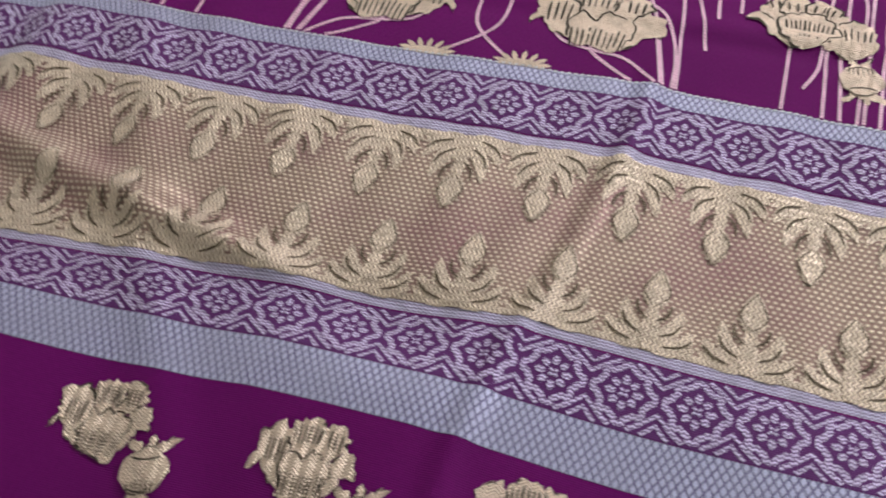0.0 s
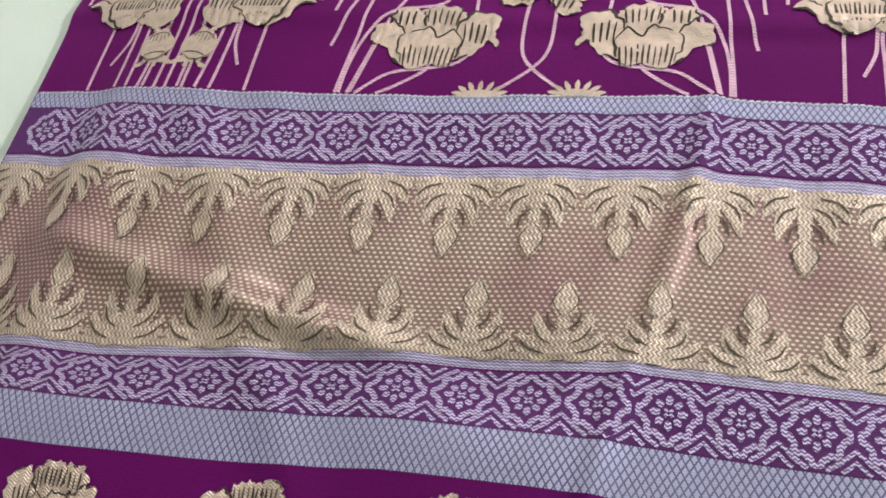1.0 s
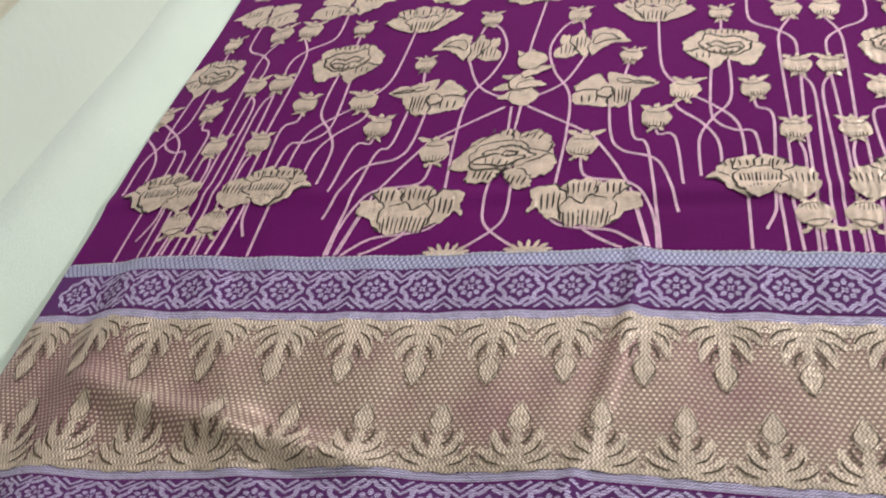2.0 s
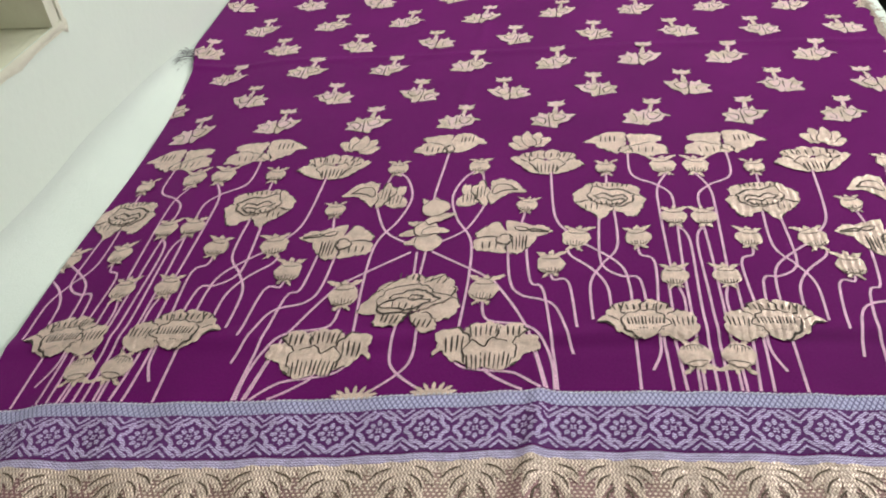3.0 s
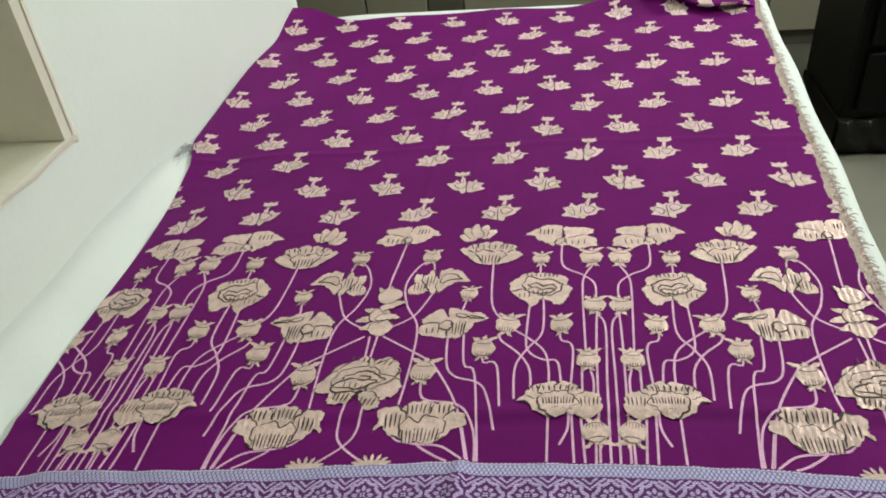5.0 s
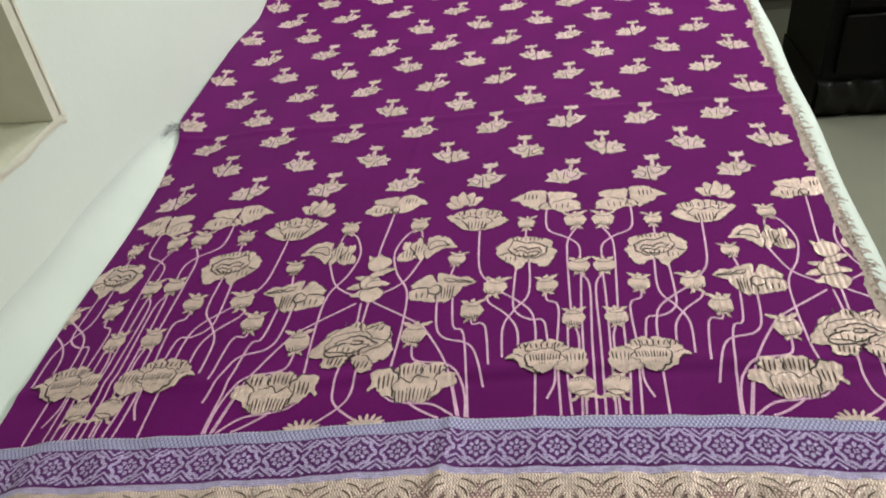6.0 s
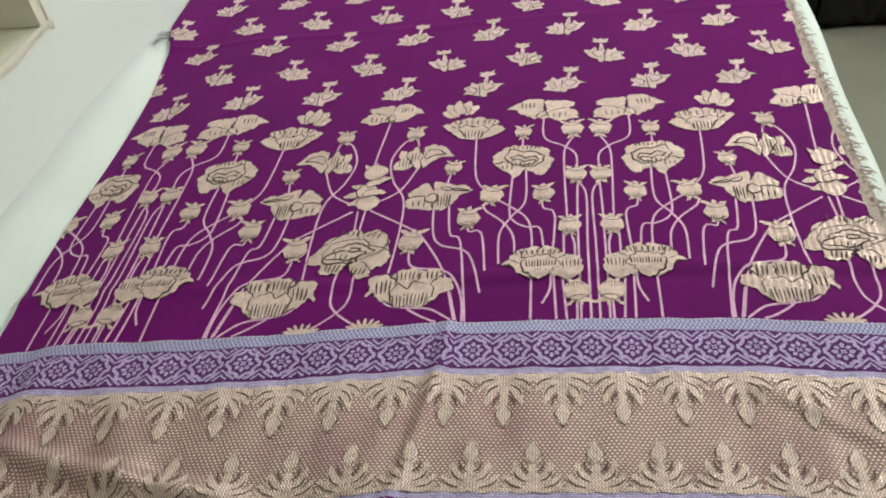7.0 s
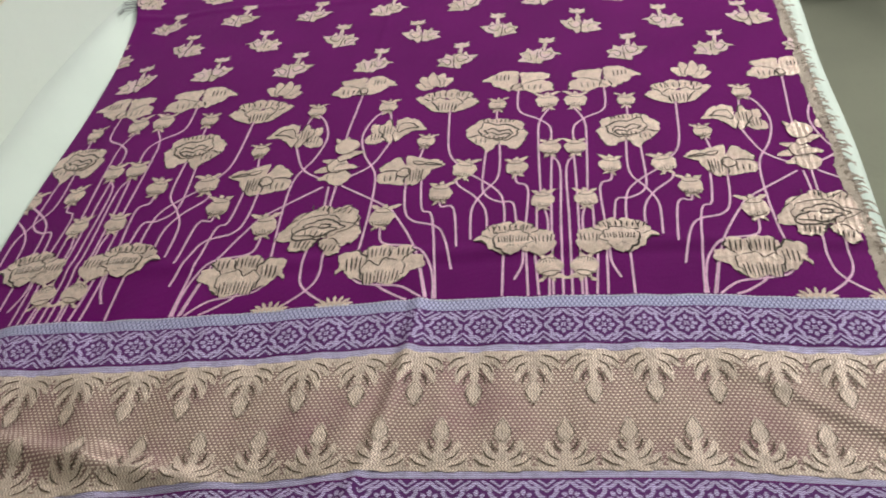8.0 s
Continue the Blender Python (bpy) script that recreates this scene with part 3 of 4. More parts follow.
def padded(poly, inset=0.0012, gap=0.0055):
    """The triangles of one petal: its rim low, a ring set in from the rim and the heart high."""
    n = len(poly)
    area2 = sum(poly[i - 1][0] * poly[i][1] - poly[i][0] * poly[i - 1][1] for i in range(n))
    if area2 < 0:
        poly = poly[::-1]
    ring = []
    for i in range(n):
        dx, dy = poly[(i + 1) % n][0] - poly[i - 1][0], poly[(i + 1) % n][1] - poly[i - 1][1]
        ln = math.hypot(dx, dy) or 1e-9
        q = (poly[i][0] - inset * dy / ln, poly[i][1] + inset * dx / ln)
        if inside(q, poly):
            ring.append(q)
    xs, ys = [p[0] for p in poly], [p[1] for p in poly]
    inner = list(ring)
    y = min(ys) + gap
    while y < max(ys):
        x = min(xs) + gap
        while x < max(xs):
            if inside((x, y), poly) and all((x - a) ** 2 + (y - b) ** 2 > (1.5 * inset) ** 2 for a, b in poly):
                inner.append((x, y))
            x += gap
        y += gap
    verts, edges, faces, from_verts, from_edges, from_faces = delaunay_2d_cdt([Vector(p) for p in poly + inner], [], [list(range(n))], 1, 1e-6)
    heights = [1.0 if src and min(src) >= n else 0.0 for src in from_verts]
    return [tuple(p) for p in verts], [tuple(f) for f in faces], heights


SHAPES = {}


def blossom(f, key, make, ink=0.0029, strokes=(), outline=True, ragged=0.0006):
    """Petals laid from the back to the front, each a padded patch of its own; dark threads where an edge shows."""
    if key not in SHAPES:
        polys = [p[:-1] if p[0] == p[-1] else p for p in make()]
        rnd = random.Random(str(key))
        made = []
        for i, poly in enumerate(polys):
            mid = (sum(p[0] for p in poly) / len(poly), sum(p[1] for p in poly) / len(poly))
            torn, pull = [], 0.0
            for x, y in poly:
                pull = 0.35 * pull + ragged * rnd.choice((-1.9, -0.8, 0.3, 0.9, 1.3))
                ln = math.hypot(x - mid[0], y - mid[1]) or 1e-9
                torn.append((x + pull * (x - mid[0]) / ln, y + pull * (y - mid[1]) / ln))
            poly = torn
            runs, run = [], []
            for q in poly + poly[:1]:
                ln = math.hypot(q[0] - mid[0], q[1] - mid[1]) or 1e-9
                k = 1 - 0.0007 / ln
                bare = not any(inside(q, other) for j, other in enumerate(polys) if j != i)
                if any(inside(q, later) for later in polys[i + 1:]) or (bare and rnd.random() < 0.40):
                    if len(run) > 2:
                        runs.append((run, 0.60 if bare else 1.0))
                    run = []
                else:
                    run.append((mid[0] + (q[0] - mid[0]) * k, mid[1] + (q[1] - mid[1]) * k))
            if len(run) > 2:
                runs.append((run, 1.0))
            made.append((poly, padded(poly), runs))
        SHAPES[key] = made
    for poly, tri, runs in SHAPES[key]:
        f.patch(*tri)
        if outline:
            for run, k in runs:
                f.line(run, ink * k, 1, True)
    rnd = random.Random(str(key))
    for x0, y0, x1, y1 in strokes:
        k = rnd.uniform(-0.12, 0.12)
        f.line([(x0 + k * (x1 - x0), y0 + k * (y1 - y0)), ((x0 + x1) / 2 + rnd.uniform(-0.0005, 0.0005), (y0 + y1) / 2), (x1, y1 + k * (y1 - y0))], ink * rnd.uniform(0.45, 0.85), 1, True)


def ruffle(pts, w, h, seed, ox=0.0, oy=0.0, wild=0.018, n=5):
    """A broad wavy petal: a smooth closed line through a few corners given in widths and heights of the flower."""
    rnd = random.Random(seed)
    p = [((x + rnd.uniform(-wild, wild)) * w + ox, (y + rnd.uniform(-wild, wild)) * h + oy) for x, y in pts]
    out, k = [], len(p)
    for i in range(k):
        p0, p1, p2, p3 = p[i - 1], p[i], p[(i + 1) % k], p[(i + 2) % k]
        for j in range(n):
            t = j / n
            q = [c1 + 0.4 * (c2 - c0) * t + (0.8 * c0 - 2.6 * c1 + 2.2 * c2 - 0.4 * c3) * t * t + (-0.4 * c0 + 1.6 * c1 - 1.6 * c2 + 0.4 * c3) * t ** 3 for c0, c1, c2, c3 in zip(p0, p1, p2, p3)]
            out.append(tuple(q))
    return out + out[:1]


def tilted_lotus():
    return (((0.00, 0.35), (0.09, 0.42), (0.22, 0.40), (0.40, 0.29), (0.41, 0.14), (0.28, 0.00), (0.10, -0.20), (0.02, -0.05)),
            ((-0.50, 0.05), (-0.41, 0.27), (-0.21, 0.46), (-0.03, 0.40), (0.01, 0.10), (-0.02, -0.20), (-0.12, -0.36), (-0.28, -0.21), (-0.38, 0.02)),
            ((0.05, -0.12), (0.19, 0.00), (0.33, 0.06), (0.44, -0.10), (0.49, -0.36), (0.35, -0.40), (0.27, -0.50), (0.11, -0.36), (-0.06, -0.37)),
            ((-0.05, -0.13), (0.02, -0.05), (0.06, -0.22), (0.01, -0.34), (-0.07, -0.28)))


def fan_lotus():
    return (((-0.40, 0.10), (-0.36, 0.32), (-0.25, 0.36), (-0.22, 0.10), (-0.30, -0.02)), ((-0.25, 0.12), (-0.22, 0.44), (-0.08, 0.48), (-0.04, 0.20), (-0.14, 0.02)),
            ((-0.06, 0.18), (-0.04, 0.47), (0.12, 0.50), (0.17, 0.20), (0.06, 0.04)), ((0.14, 0.16), (0.18, 0.42), (0.33, 0.36), (0.38, 0.14), (0.22, 0.00)),
            ((-0.50, 0.16), (-0.42, 0.22), (-0.30, 0.04), (-0.16, -0.10), (-0.12, -0.44), (-0.28, -0.32), (-0.36, -0.12), (-0.46, 0.02)),
            ((0.50, -0.10), (0.42, 0.08), (0.28, 0.10), (0.14, -0.08), (0.08, -0.46), (0.24, -0.40), (0.38, -0.22)),
            ((-0.26, -0.04), (-0.14, 0.14), (0.00, 0.05), (0.14, 0.12), (0.24, -0.06), (0.16, -0.36), (0.02, -0.50), (-0.14, -0.42)))


def folded_lotus():
    return (((-0.50, 0.10), (-0.36, 0.34), (-0.20, 0.44), (-0.10, 0.12), (-0.22, -0.02), (-0.40, -0.02)),
            ((-0.46, -0.04), (-0.50, -0.30), (-0.35, -0.38), (-0.10, -0.44), (-0.08, -0.10), (-0.25, 0.02)),
            ((-0.10, 0.46), (0.08, 0.44), (0.25, 0.33), (0.38, 0.30), (0.50, 0.12), (0.31, 0.00), (0.22, -0.25), (0.10, -0.49), (-0.05, -0.42), (-0.08, 0.00)),
            ((0.02, 0.30), (0.20, 0.24), (0.46, 0.13), (0.24, 0.14), (0.06, 0.18)),
            ((-0.20, 0.00), (-0.08, 0.09), (0.00, -0.08), (-0.08, -0.22), (-0.20, -0.13)))


def split_lotus():
    return (((-0.40, 0.31), (-0.45, 0.15), (-0.41, -0.05), (-0.50, -0.20), (-0.48, -0.45), (-0.28, -0.46), (-0.10, -0.25), (-0.24, 0.06), (-0.33, 0.26)),
            ((-0.31, 0.10), (-0.21, 0.40), (-0.10, 0.43), (-0.04, 0.00), (-0.05, -0.45), (-0.20, -0.30)),
            ((-0.03, 0.20), (0.00, 0.45), (0.15, 0.49), (0.32, 0.42), (0.41, 0.20), (0.50, 0.00), (0.30, -0.05), (0.12, -0.25), (0.00, -0.47), (-0.06, -0.10)),
            ((0.02, 0.18), (0.18, 0.30), (0.40, 0.10), (0.20, 0.06), (0.05, -0.06)))


def bowl_lotus():
    return (((-0.23, 0.30), (-0.15, 0.45), (0.00, 0.50), (0.12, 0.45), (0.16, 0.22), (0.08, -0.10), (-0.12, -0.10), (-0.22, 0.18)),
            ((0.12, 0.30), (0.17, 0.45), (0.33, 0.42), (0.38, 0.24), (0.22, 0.06), (0.10, 0.08)),
            ((-0.48, 0.25), (-0.28, 0.41), (-0.19, 0.24), (-0.13, 0.00), (-0.15, -0.32), (-0.30, -0.26), (-0.41, -0.05), (-0.50, -0.20), (-0.47, 0.05)),
            ((0.24, 0.06), (0.35, 0.20), (0.48, 0.15), (0.50, -0.10), (0.41, -0.10), (0.33, -0.22), (0.20, -0.42), (0.10, -0.20)),
            ((-0.20, -0.05), (-0.12, 0.11), (-0.03, 0.03), (0.05, 0.13), (0.17, 0.08), (0.27, 0.00), (0.27, -0.22), (0.19, -0.48), (0.00, -0.45), (-0.18, -0.36)))


def crown_lotus():
    return (((-0.43, 0.06), (-0.38, 0.30), (-0.24, 0.42), (-0.18, 0.14), (-0.30, -0.02)), ((-0.26, 0.16), (-0.22, 0.43), (-0.06, 0.49), (-0.04, 0.16), (-0.16, 0.08)),
            ((-0.07, 0.18), (-0.04, 0.48), (0.10, 0.48), (0.13, 0.14), (0.02, 0.10)), ((0.10, 0.16), (0.13, 0.46), (0.24, 0.36), (0.31, 0.18), (0.20, 0.00)),
            ((-0.50, -0.04), (-0.40, 0.11), (-0.28, 0.02), (-0.20, -0.28), (-0.13, -0.46), (-0.30, -0.32), (-0.41, -0.03)),
            ((0.18, 0.04), (0.30, 0.22), (0.45, 0.15), (0.50, 0.00), (0.48, -0.30), (0.30, -0.49), (0.15, -0.41), (0.05, -0.30), (0.20, -0.15)),
            ((-0.26, 0.08), (-0.10, 0.22), (0.10, 0.20), (0.20, 0.02), (0.22, -0.16), (0.10, -0.32), (-0.08, -0.46), (-0.24, -0.28)))


def comb(x0, x1, y0, y1, n, spread=1.15):
    """Short dark threads side by side, fanning out upwards."""
    mid = (x0 + x1) / 2
    return [(x0 + (x1 - x0) * i / (n - 1), y0, mid + spread * (x0 + (x1 - x0) * i / (n - 1) - mid), y1) for i in range(n)]


LOTUS_KINDS = {
    "tilted": (tilted_lotus, comb(-0.30, -0.14, 0.08, 0.30, 4, 1.0) + comb(0.08, 0.30, -0.34, -0.14, 4)),
    "fan": (fan_lotus, comb(-0.12, 0.12, -0.42, -0.12, 6) + comb(-0.30, 0.28, 0.18, 0.38, 8)),
    "folded": (folded_lotus, comb(0.00, 0.16, -0.34, 0.02, 5) + comb(-0.38, -0.22, -0.30, -0.12, 3)),
    "split": (split_lotus, comb(-0.40, -0.24, -0.36, -0.06, 4) + comb(-0.20, -0.10, -0.18, 0.22, 3)),
    "bowl": (bowl_lotus, comb(-0.15, 0.20, -0.42, -0.14, 10, 1.1) + comb(-0.14, 0.08, 0.18, 0.40, 6) + comb(-0.36, -0.22, -0.08, 0.18, 4) + comb(0.20, 0.30, 0.16, 0.36, 3)),
    "crown": (crown_lotus, comb(-0.18, 0.14, -0.28, 0.06, 11, 1.15) + comb(-0.32, 0.20, 0.24, 0.38, 9) + comb(0.26, 0.44, -0.20, 0.04, 5)),
}


def lotus(u, v, w, h, m=1, tilt=0.0, kind="bowl", seed=0):
    """A wide lotus seen from the side, of a few broad ruffled petals."""
    petals, threads = LOTUS_KINDS[kind]
    f = Motif(u, v, m, tilt)
    blossom(f, (kind, w, h, seed), lambda: [ruffle(p, w, h, 10 * seed + i, wild=0.012) for i, p in enumerate(petals())],
            min(0.0029, 0.031 * w), strokes=[(a * w, b * h, c * w, d * h) for a, b, c, d in threads], ragged=0.0010)
    return f.done("lotus", [GOLD, INK], split=True)


def rim_rose():
    return (((-0.50, 0.08), (-0.38, 0.30), (-0.25, 0.45), (0.00, 0.46), (0.20, 0.42), (0.40, 0.36), (0.45, 0.12), (0.30, -0.10), (0.00, 0.02), (-0.30, -0.06), (-0.42, -0.12)),
            ((0.20, -0.02), (0.42, 0.14), (0.50, 0.00), (0.45, -0.20), (0.35, -0.41), (0.20, -0.38), (0.05, -0.24)),
            ((-0.44, -0.10), (-0.26, -0.02), (0.06, -0.22), (-0.02, -0.34), (-0.10, -0.50), (-0.29, -0.30)),
            ((-0.28, 0.08), (-0.22, 0.33), (0.00, 0.27), (0.20, 0.26), (0.35, 0.15), (0.32, -0.06), (0.15, -0.21), (-0.06, -0.16), (-0.22, -0.06)),
            ((-0.20, 0.08), (-0.08, 0.16), (0.06, 0.10), (0.20, 0.13), (0.28, 0.00), (0.12, -0.04), (-0.04, 0.00)),
            ((-0.20, -0.04), (-0.06, 0.05), (0.04, -0.02), (0.18, 0.02), (0.22, -0.10), (0.06, -0.17), (-0.10, -0.13)))


def great_rose():
    return (((-0.40, 0.10), (-0.32, 0.28), (-0.20, 0.35), (-0.10, 0.47), (0.05, 0.45), (0.20, 0.50), (0.32, 0.42), (0.42, 0.25), (0.45, 0.10), (0.20, 0.00), (-0.20, 0.00)),
            ((0.28, 0.10), (0.46, 0.10), (0.50, -0.05), (0.42, -0.24), (0.30, -0.28), (0.14, -0.16)),
            ((-0.34, 0.14), (-0.42, 0.06), (-0.50, -0.25), (-0.35, -0.28), (-0.20, -0.31), (-0.12, -0.10)),
            ((-0.24, -0.20), (-0.26, -0.44), (-0.05, -0.42), (0.03, -0.24), (-0.10, -0.12)),
            ((0.04, -0.24), (0.15, -0.42), (0.25, -0.50), (0.36, -0.42), (0.34, -0.24), (0.18, -0.16)),
            ((-0.35, -0.10), (-0.30, 0.12), (-0.15, 0.22), (0.05, 0.29), (0.20, 0.21), (0.40, 0.12), (0.30, -0.02), (0.15, -0.13), (0.00, -0.21), (-0.25, -0.25)))


def rose_back():
    return (((-0.34, 0.10), (-0.24, 0.32), (-0.10, 0.46), (-0.01, 0.36), (-0.06, 0.12)), ((0.05, 0.14), (0.06, 0.36), (0.20, 0.49), (0.33, 0.41), (0.42, 0.22), (0.28, 0.08)))


def rose_heart():
    return (((-0.24, 0.02), (-0.12, 0.14), (0.06, 0.20), (0.20, 0.12), (0.28, 0.06), (0.12, -0.04), (-0.10, -0.02)),
            ((-0.28, -0.16), (-0.16, 0.00), (0.02, 0.03), (0.22, 0.04), (0.10, -0.10), (-0.06, -0.17)),
            ((-0.06, 0.06), (0.02, 0.12), (0.10, 0.06), (0.02, 0.01)))


def rose(u, v, w, h, m=1, tilt=0.0, great=False):
    """An open lotus seen from the front: a wide ruffled rim round a folded heart."""
    petals = great_rose()[:1] + rose_back() + great_rose()[1:] + rose_heart() if great else rim_rose()
    threads = comb(-0.22, 0.24, 0.34, 0.43, 8, 1.1) + comb(-0.16, 0.10, -0.16, -0.06, 5) + (comb(-0.20, -0.06, -0.40, -0.26, 4) + comb(0.14, 0.28, -0.42, -0.28, 4) if great else comb(-0.30, -0.16, -0.26, -0.14, 3))
    f = Motif(u, v, m, tilt)
    blossom(f, ("rose", great), lambda: [ruffle(p, w, h, 40 + i, wild=0.012) for i, p in enumerate(petals)], 0.0029, [(a * w, b * h, c * w, d * h) for a, b, c, d in threads], ragged=0.0011)
    return f.done("open_lotus", [GOLD, INK], split=True)


def oval(ca, cb, ra, rb, n=22, wob=0.03):
    return [(ca + ra * (1 + wob * math.sin(5 * t + 1)) * math.cos(t), cb + rb * math.sin(t)) for t in [2 * math.pi * i / n for i in range(n)]]


def bud(u, v, w=0.027, m=1, tilt=0.0, name="lotus_bud", flip=1):
    """A round pod with two horned sepals on top and a small flared foot."""
    f = Motif(u, v, m, tilt)
    h = w * 1.02 * flip

    def make():
        return [leaf_shape(0.10 * w, 0.28 * h, 0.60 * w, 0.64 * h, 0.20 * w, 0.2 * flip), leaf_shape(-0.10 * w, 0.28 * h, -0.50 * w, 0.60 * h, 0.20 * w, -0.2 * flip),
                leaf_shape(0.02 * w, 0.30 * h, 0.06 * w, 0.66 * h, 0.24 * w), leaf_shape(0.0, -0.36 * h, -0.25 * w, -0.66 * h, 0.18 * w),
                leaf_shape(0.0, -0.36 * h, 0.27 * w, -0.64 * h, 0.18 * w), oval(0, 0, 0.47 * w, 0.46 * h)]
    blossom(f, ("bud", round(w, 4), flip), make, 0.0015, [(x * w, -0.40 * h, 1.1 * x * w, (-0.12 - 0.4 * abs(x)) * h) for x in (-0.24, -0.15, -0.06, 0.04, 0.14, 0.23)])
    f.line(arc(0, 0.30 * h, 0.30 * w, 0.09 * abs(h), 200 if flip > 0 else 160, 340 if flip > 0 else 20, 8), 0.0012)
    f.line(arc(0, 0, 0.40 * w, 0.40 * abs(h), 215 if flip > 0 else 145, 320 if flip > 0 else 40, 10), 0.0011, 1, True)
    return f.done(name, [GOLD, INK])


def cluster(u, v, m=1):
    """A round bud over a tuft of leaves that spread to both sides."""
    f = Motif(u, v, m)
    make = lambda: [leaf_shape(0.000, 0.000, -0.024, 0.008, 0.012), leaf_shape(0.004, -0.008, -0.032, -0.016, 0.015, -0.1), leaf_shape(0.004, -0.018, -0.024, -0.031, 0.013, 0.1),
                    oval(0.003, -0.028, 0.0155, 0.0165), oval(-0.002, -0.006, 0.014, 0.014), leaf_shape(-0.006, -0.012, 0.027, -0.010, 0.014, 0.15),
                    leaf_shape(-0.004, 0.004, 0.032, 0.022, 0.014, 0.15), leaf_shape(0.000, 0.034, -0.013, 0.052, 0.008), leaf_shape(0.004, 0.036, 0.004, 0.055, 0.007), oval(0.0055, 0.033, 0.0160, 0.0165)]
    blossom(f, "cluster", make, 0.0020)
    return f.done("spindle_blossom", [GOLD, INK], split=True)


def half_star(u, v, m=1):
    """Half a spiky blossom rising from the border."""
    f = Motif(u, v, m)
    f.blob(0, -0.002, lambda t: (0.018 * math.cos(t), 0.0075 * max(0.0, math.sin(t))), (0, 0.5, 1), 24)
    for i in range(7):
        t = radians(15 + 25 * i)
        f.petal(0.012 * math.cos(t), 0.004 * math.sin(t), 0.023 * math.cos(t), -0.001 + 0.015 * math.sin(t), 0.004)
    return f.done("half_blossom", [GOLD, INK])


def stem(pts, u_of, width=0.0028):
    f = Motif(0, 0, 1, lift=TOP - 0.0001)
    path = [(u_of(a), b) for a, b in curve(pts, 0.004)]
    if min(p[0] for p in path) > U1 or max(p[0] for p in path) < U0:
        return None
    f.line(path, width, 0)
    return f.done("stem", [PINKGOLD])


def places(u0):
    """All the places that the repeat of a figure takes across the cloth, with its mirroring."""
    out = []
    for k in (-1, 0, 1):
        out += [(k * PERIOD + u0, 1, k), (k * PERIOD - u0, -1, k)]
    return [(u, m, k) for u, m, k in out if U0 - 0.03 < u < U1 + 0.03]


# stems of half a repeat, (across, along), before the blossoms that cover their ends
STEMS = (
    ((-0.061, 0.58), (-0.059, 0.526), (-0.032, 0.504), (-0.016, 0.484), (-0.015, 0.45)),
    ((-0.016, 0.53), (-0.030, 0.499), (-0.032, 0.458), (-0.029, 0.35)),
    ((-0.101, 0.45), (-0.103, 0.372), (-0.096, 0.349), (-0.079, 0.338), (-0.063, 0.334), (-0.058, 0.285)),
    ((-0.084, 0.46), (-0.083, 0.389), (-0.101, 0.357), (-0.114, 0.326), (-0.113, 0.274)),
    ((-0.122, 0.393), (-0.110, 0.385), (-0.082, 0.357), (-0.074, 0.327), (-0.073, 0.28)),
    ((-0.137, 0.385), (-0.134, 0.372), (-0.111, 0.349), (-0.097, 0.323), (-0.094, 0.288)),
    ((-0.061, 0.390), (-0.059, 0.373), (-0.045, 0.36), (-0.048, 0.285)),
    ((-0.014, 0.43), (-0.016, 0.357), (-0.016, 0.183)),
    ((-0.014, 0.422), (-0.004, 0.397), (-0.005, 0.298), (-0.005, 0.182)),
    ((-0.034, 0.33), (-0.034, 0.275)),
    ((-0.027, 0.33), (-0.021, 0.306), (-0.021, 0.28)),
    ((-0.073, 0.26), (-0.073, 0.183)),
    ((-0.050, 0.255), (-0.051, 0.23), (-0.060, 0.207)),
    ((-0.047, 0.26), (-0.044, 0.183)),
    ((-0.037, 0.26), (-0.032, 0.183)),
    ((-0.020, 0.215), (-0.0205, 0.182)),
    ((-0.158, 0.55), (-0.152, 0.447), (-0.136, 0.412)),
    ((-0.204, 0.40), (-0.199, 0.335), (-0.187, 0.31), (-0.151, 0.293), (-0.133, 0.228)),
    ((-0.184, 0.40), (-0.177, 0.331), (-0.163, 0.316), (-0.152, 0.226), (-0.148, 0.183)),
    ((-0.155, 0.345), (-0.153, 0.333), (-0.137, 0.329), (-0.129, 0.262)),
    ((-0.230, 0.485), (-0.252, 0.425), (-0.283, 0.400)),
    ((-0.247, 0.545), (-0.264, 0.526), (-0.275, 0.487), (-0.266, 0.444), (-0.246, 0.402), (-0.243, 0.338), (-0.247, 0.26)),
    ((-0.288, 0.385), (-0.227, 0.342), (-0.211, 0.324), (-0.179, 0.262), (-0.160, 0.184)),
    ((-0.226, 0.31), (-0.223, 0.281), (-0.212, 0.271), (-0.179, 0.264), (-0.161, 0.242), (-0.153, 0.212), (-0.151, 0.183)),
    ((-0.252, 0.230), (-0.241, 0.214), (-0.218, 0.208), (-0.187, 0.202), (-0.164, 0.183)),
    ((-0.217, 0.215), (-0.216, 0.206), (-0.195, 0.19), (-0.181, 0.183)),
    ((-0.171, 0.24), (-0.158, 0.183)),
    ((-0.311, 0.28), (-0.311, 0.229), (-0.300, 0.207), (-0.276, 0.187)),
    ((-0.305, 0.385), (-0.303, 0.34)),
    ((-0.186, 0.455), (-0.190, 0.43)),
    ((-0.090, 0.53), (-0.090, 0.50)),
    ((-0.243, 0.54), (-0.238, 0.51)),
)
for row in STEMS:
    for sign in (1, -1):
        for k in (-1, 0, 1):
            stem(row, lambda a, sign=sign, k=k: sign * a + k * PERIOD)
for k in (0, 1):
    stem(((-0.290, 0.595), (-0.293, 0.55), (-0.297, 0.50), (-0.298, 0.46)), lambda a, k=k: a + k * PERIOD)

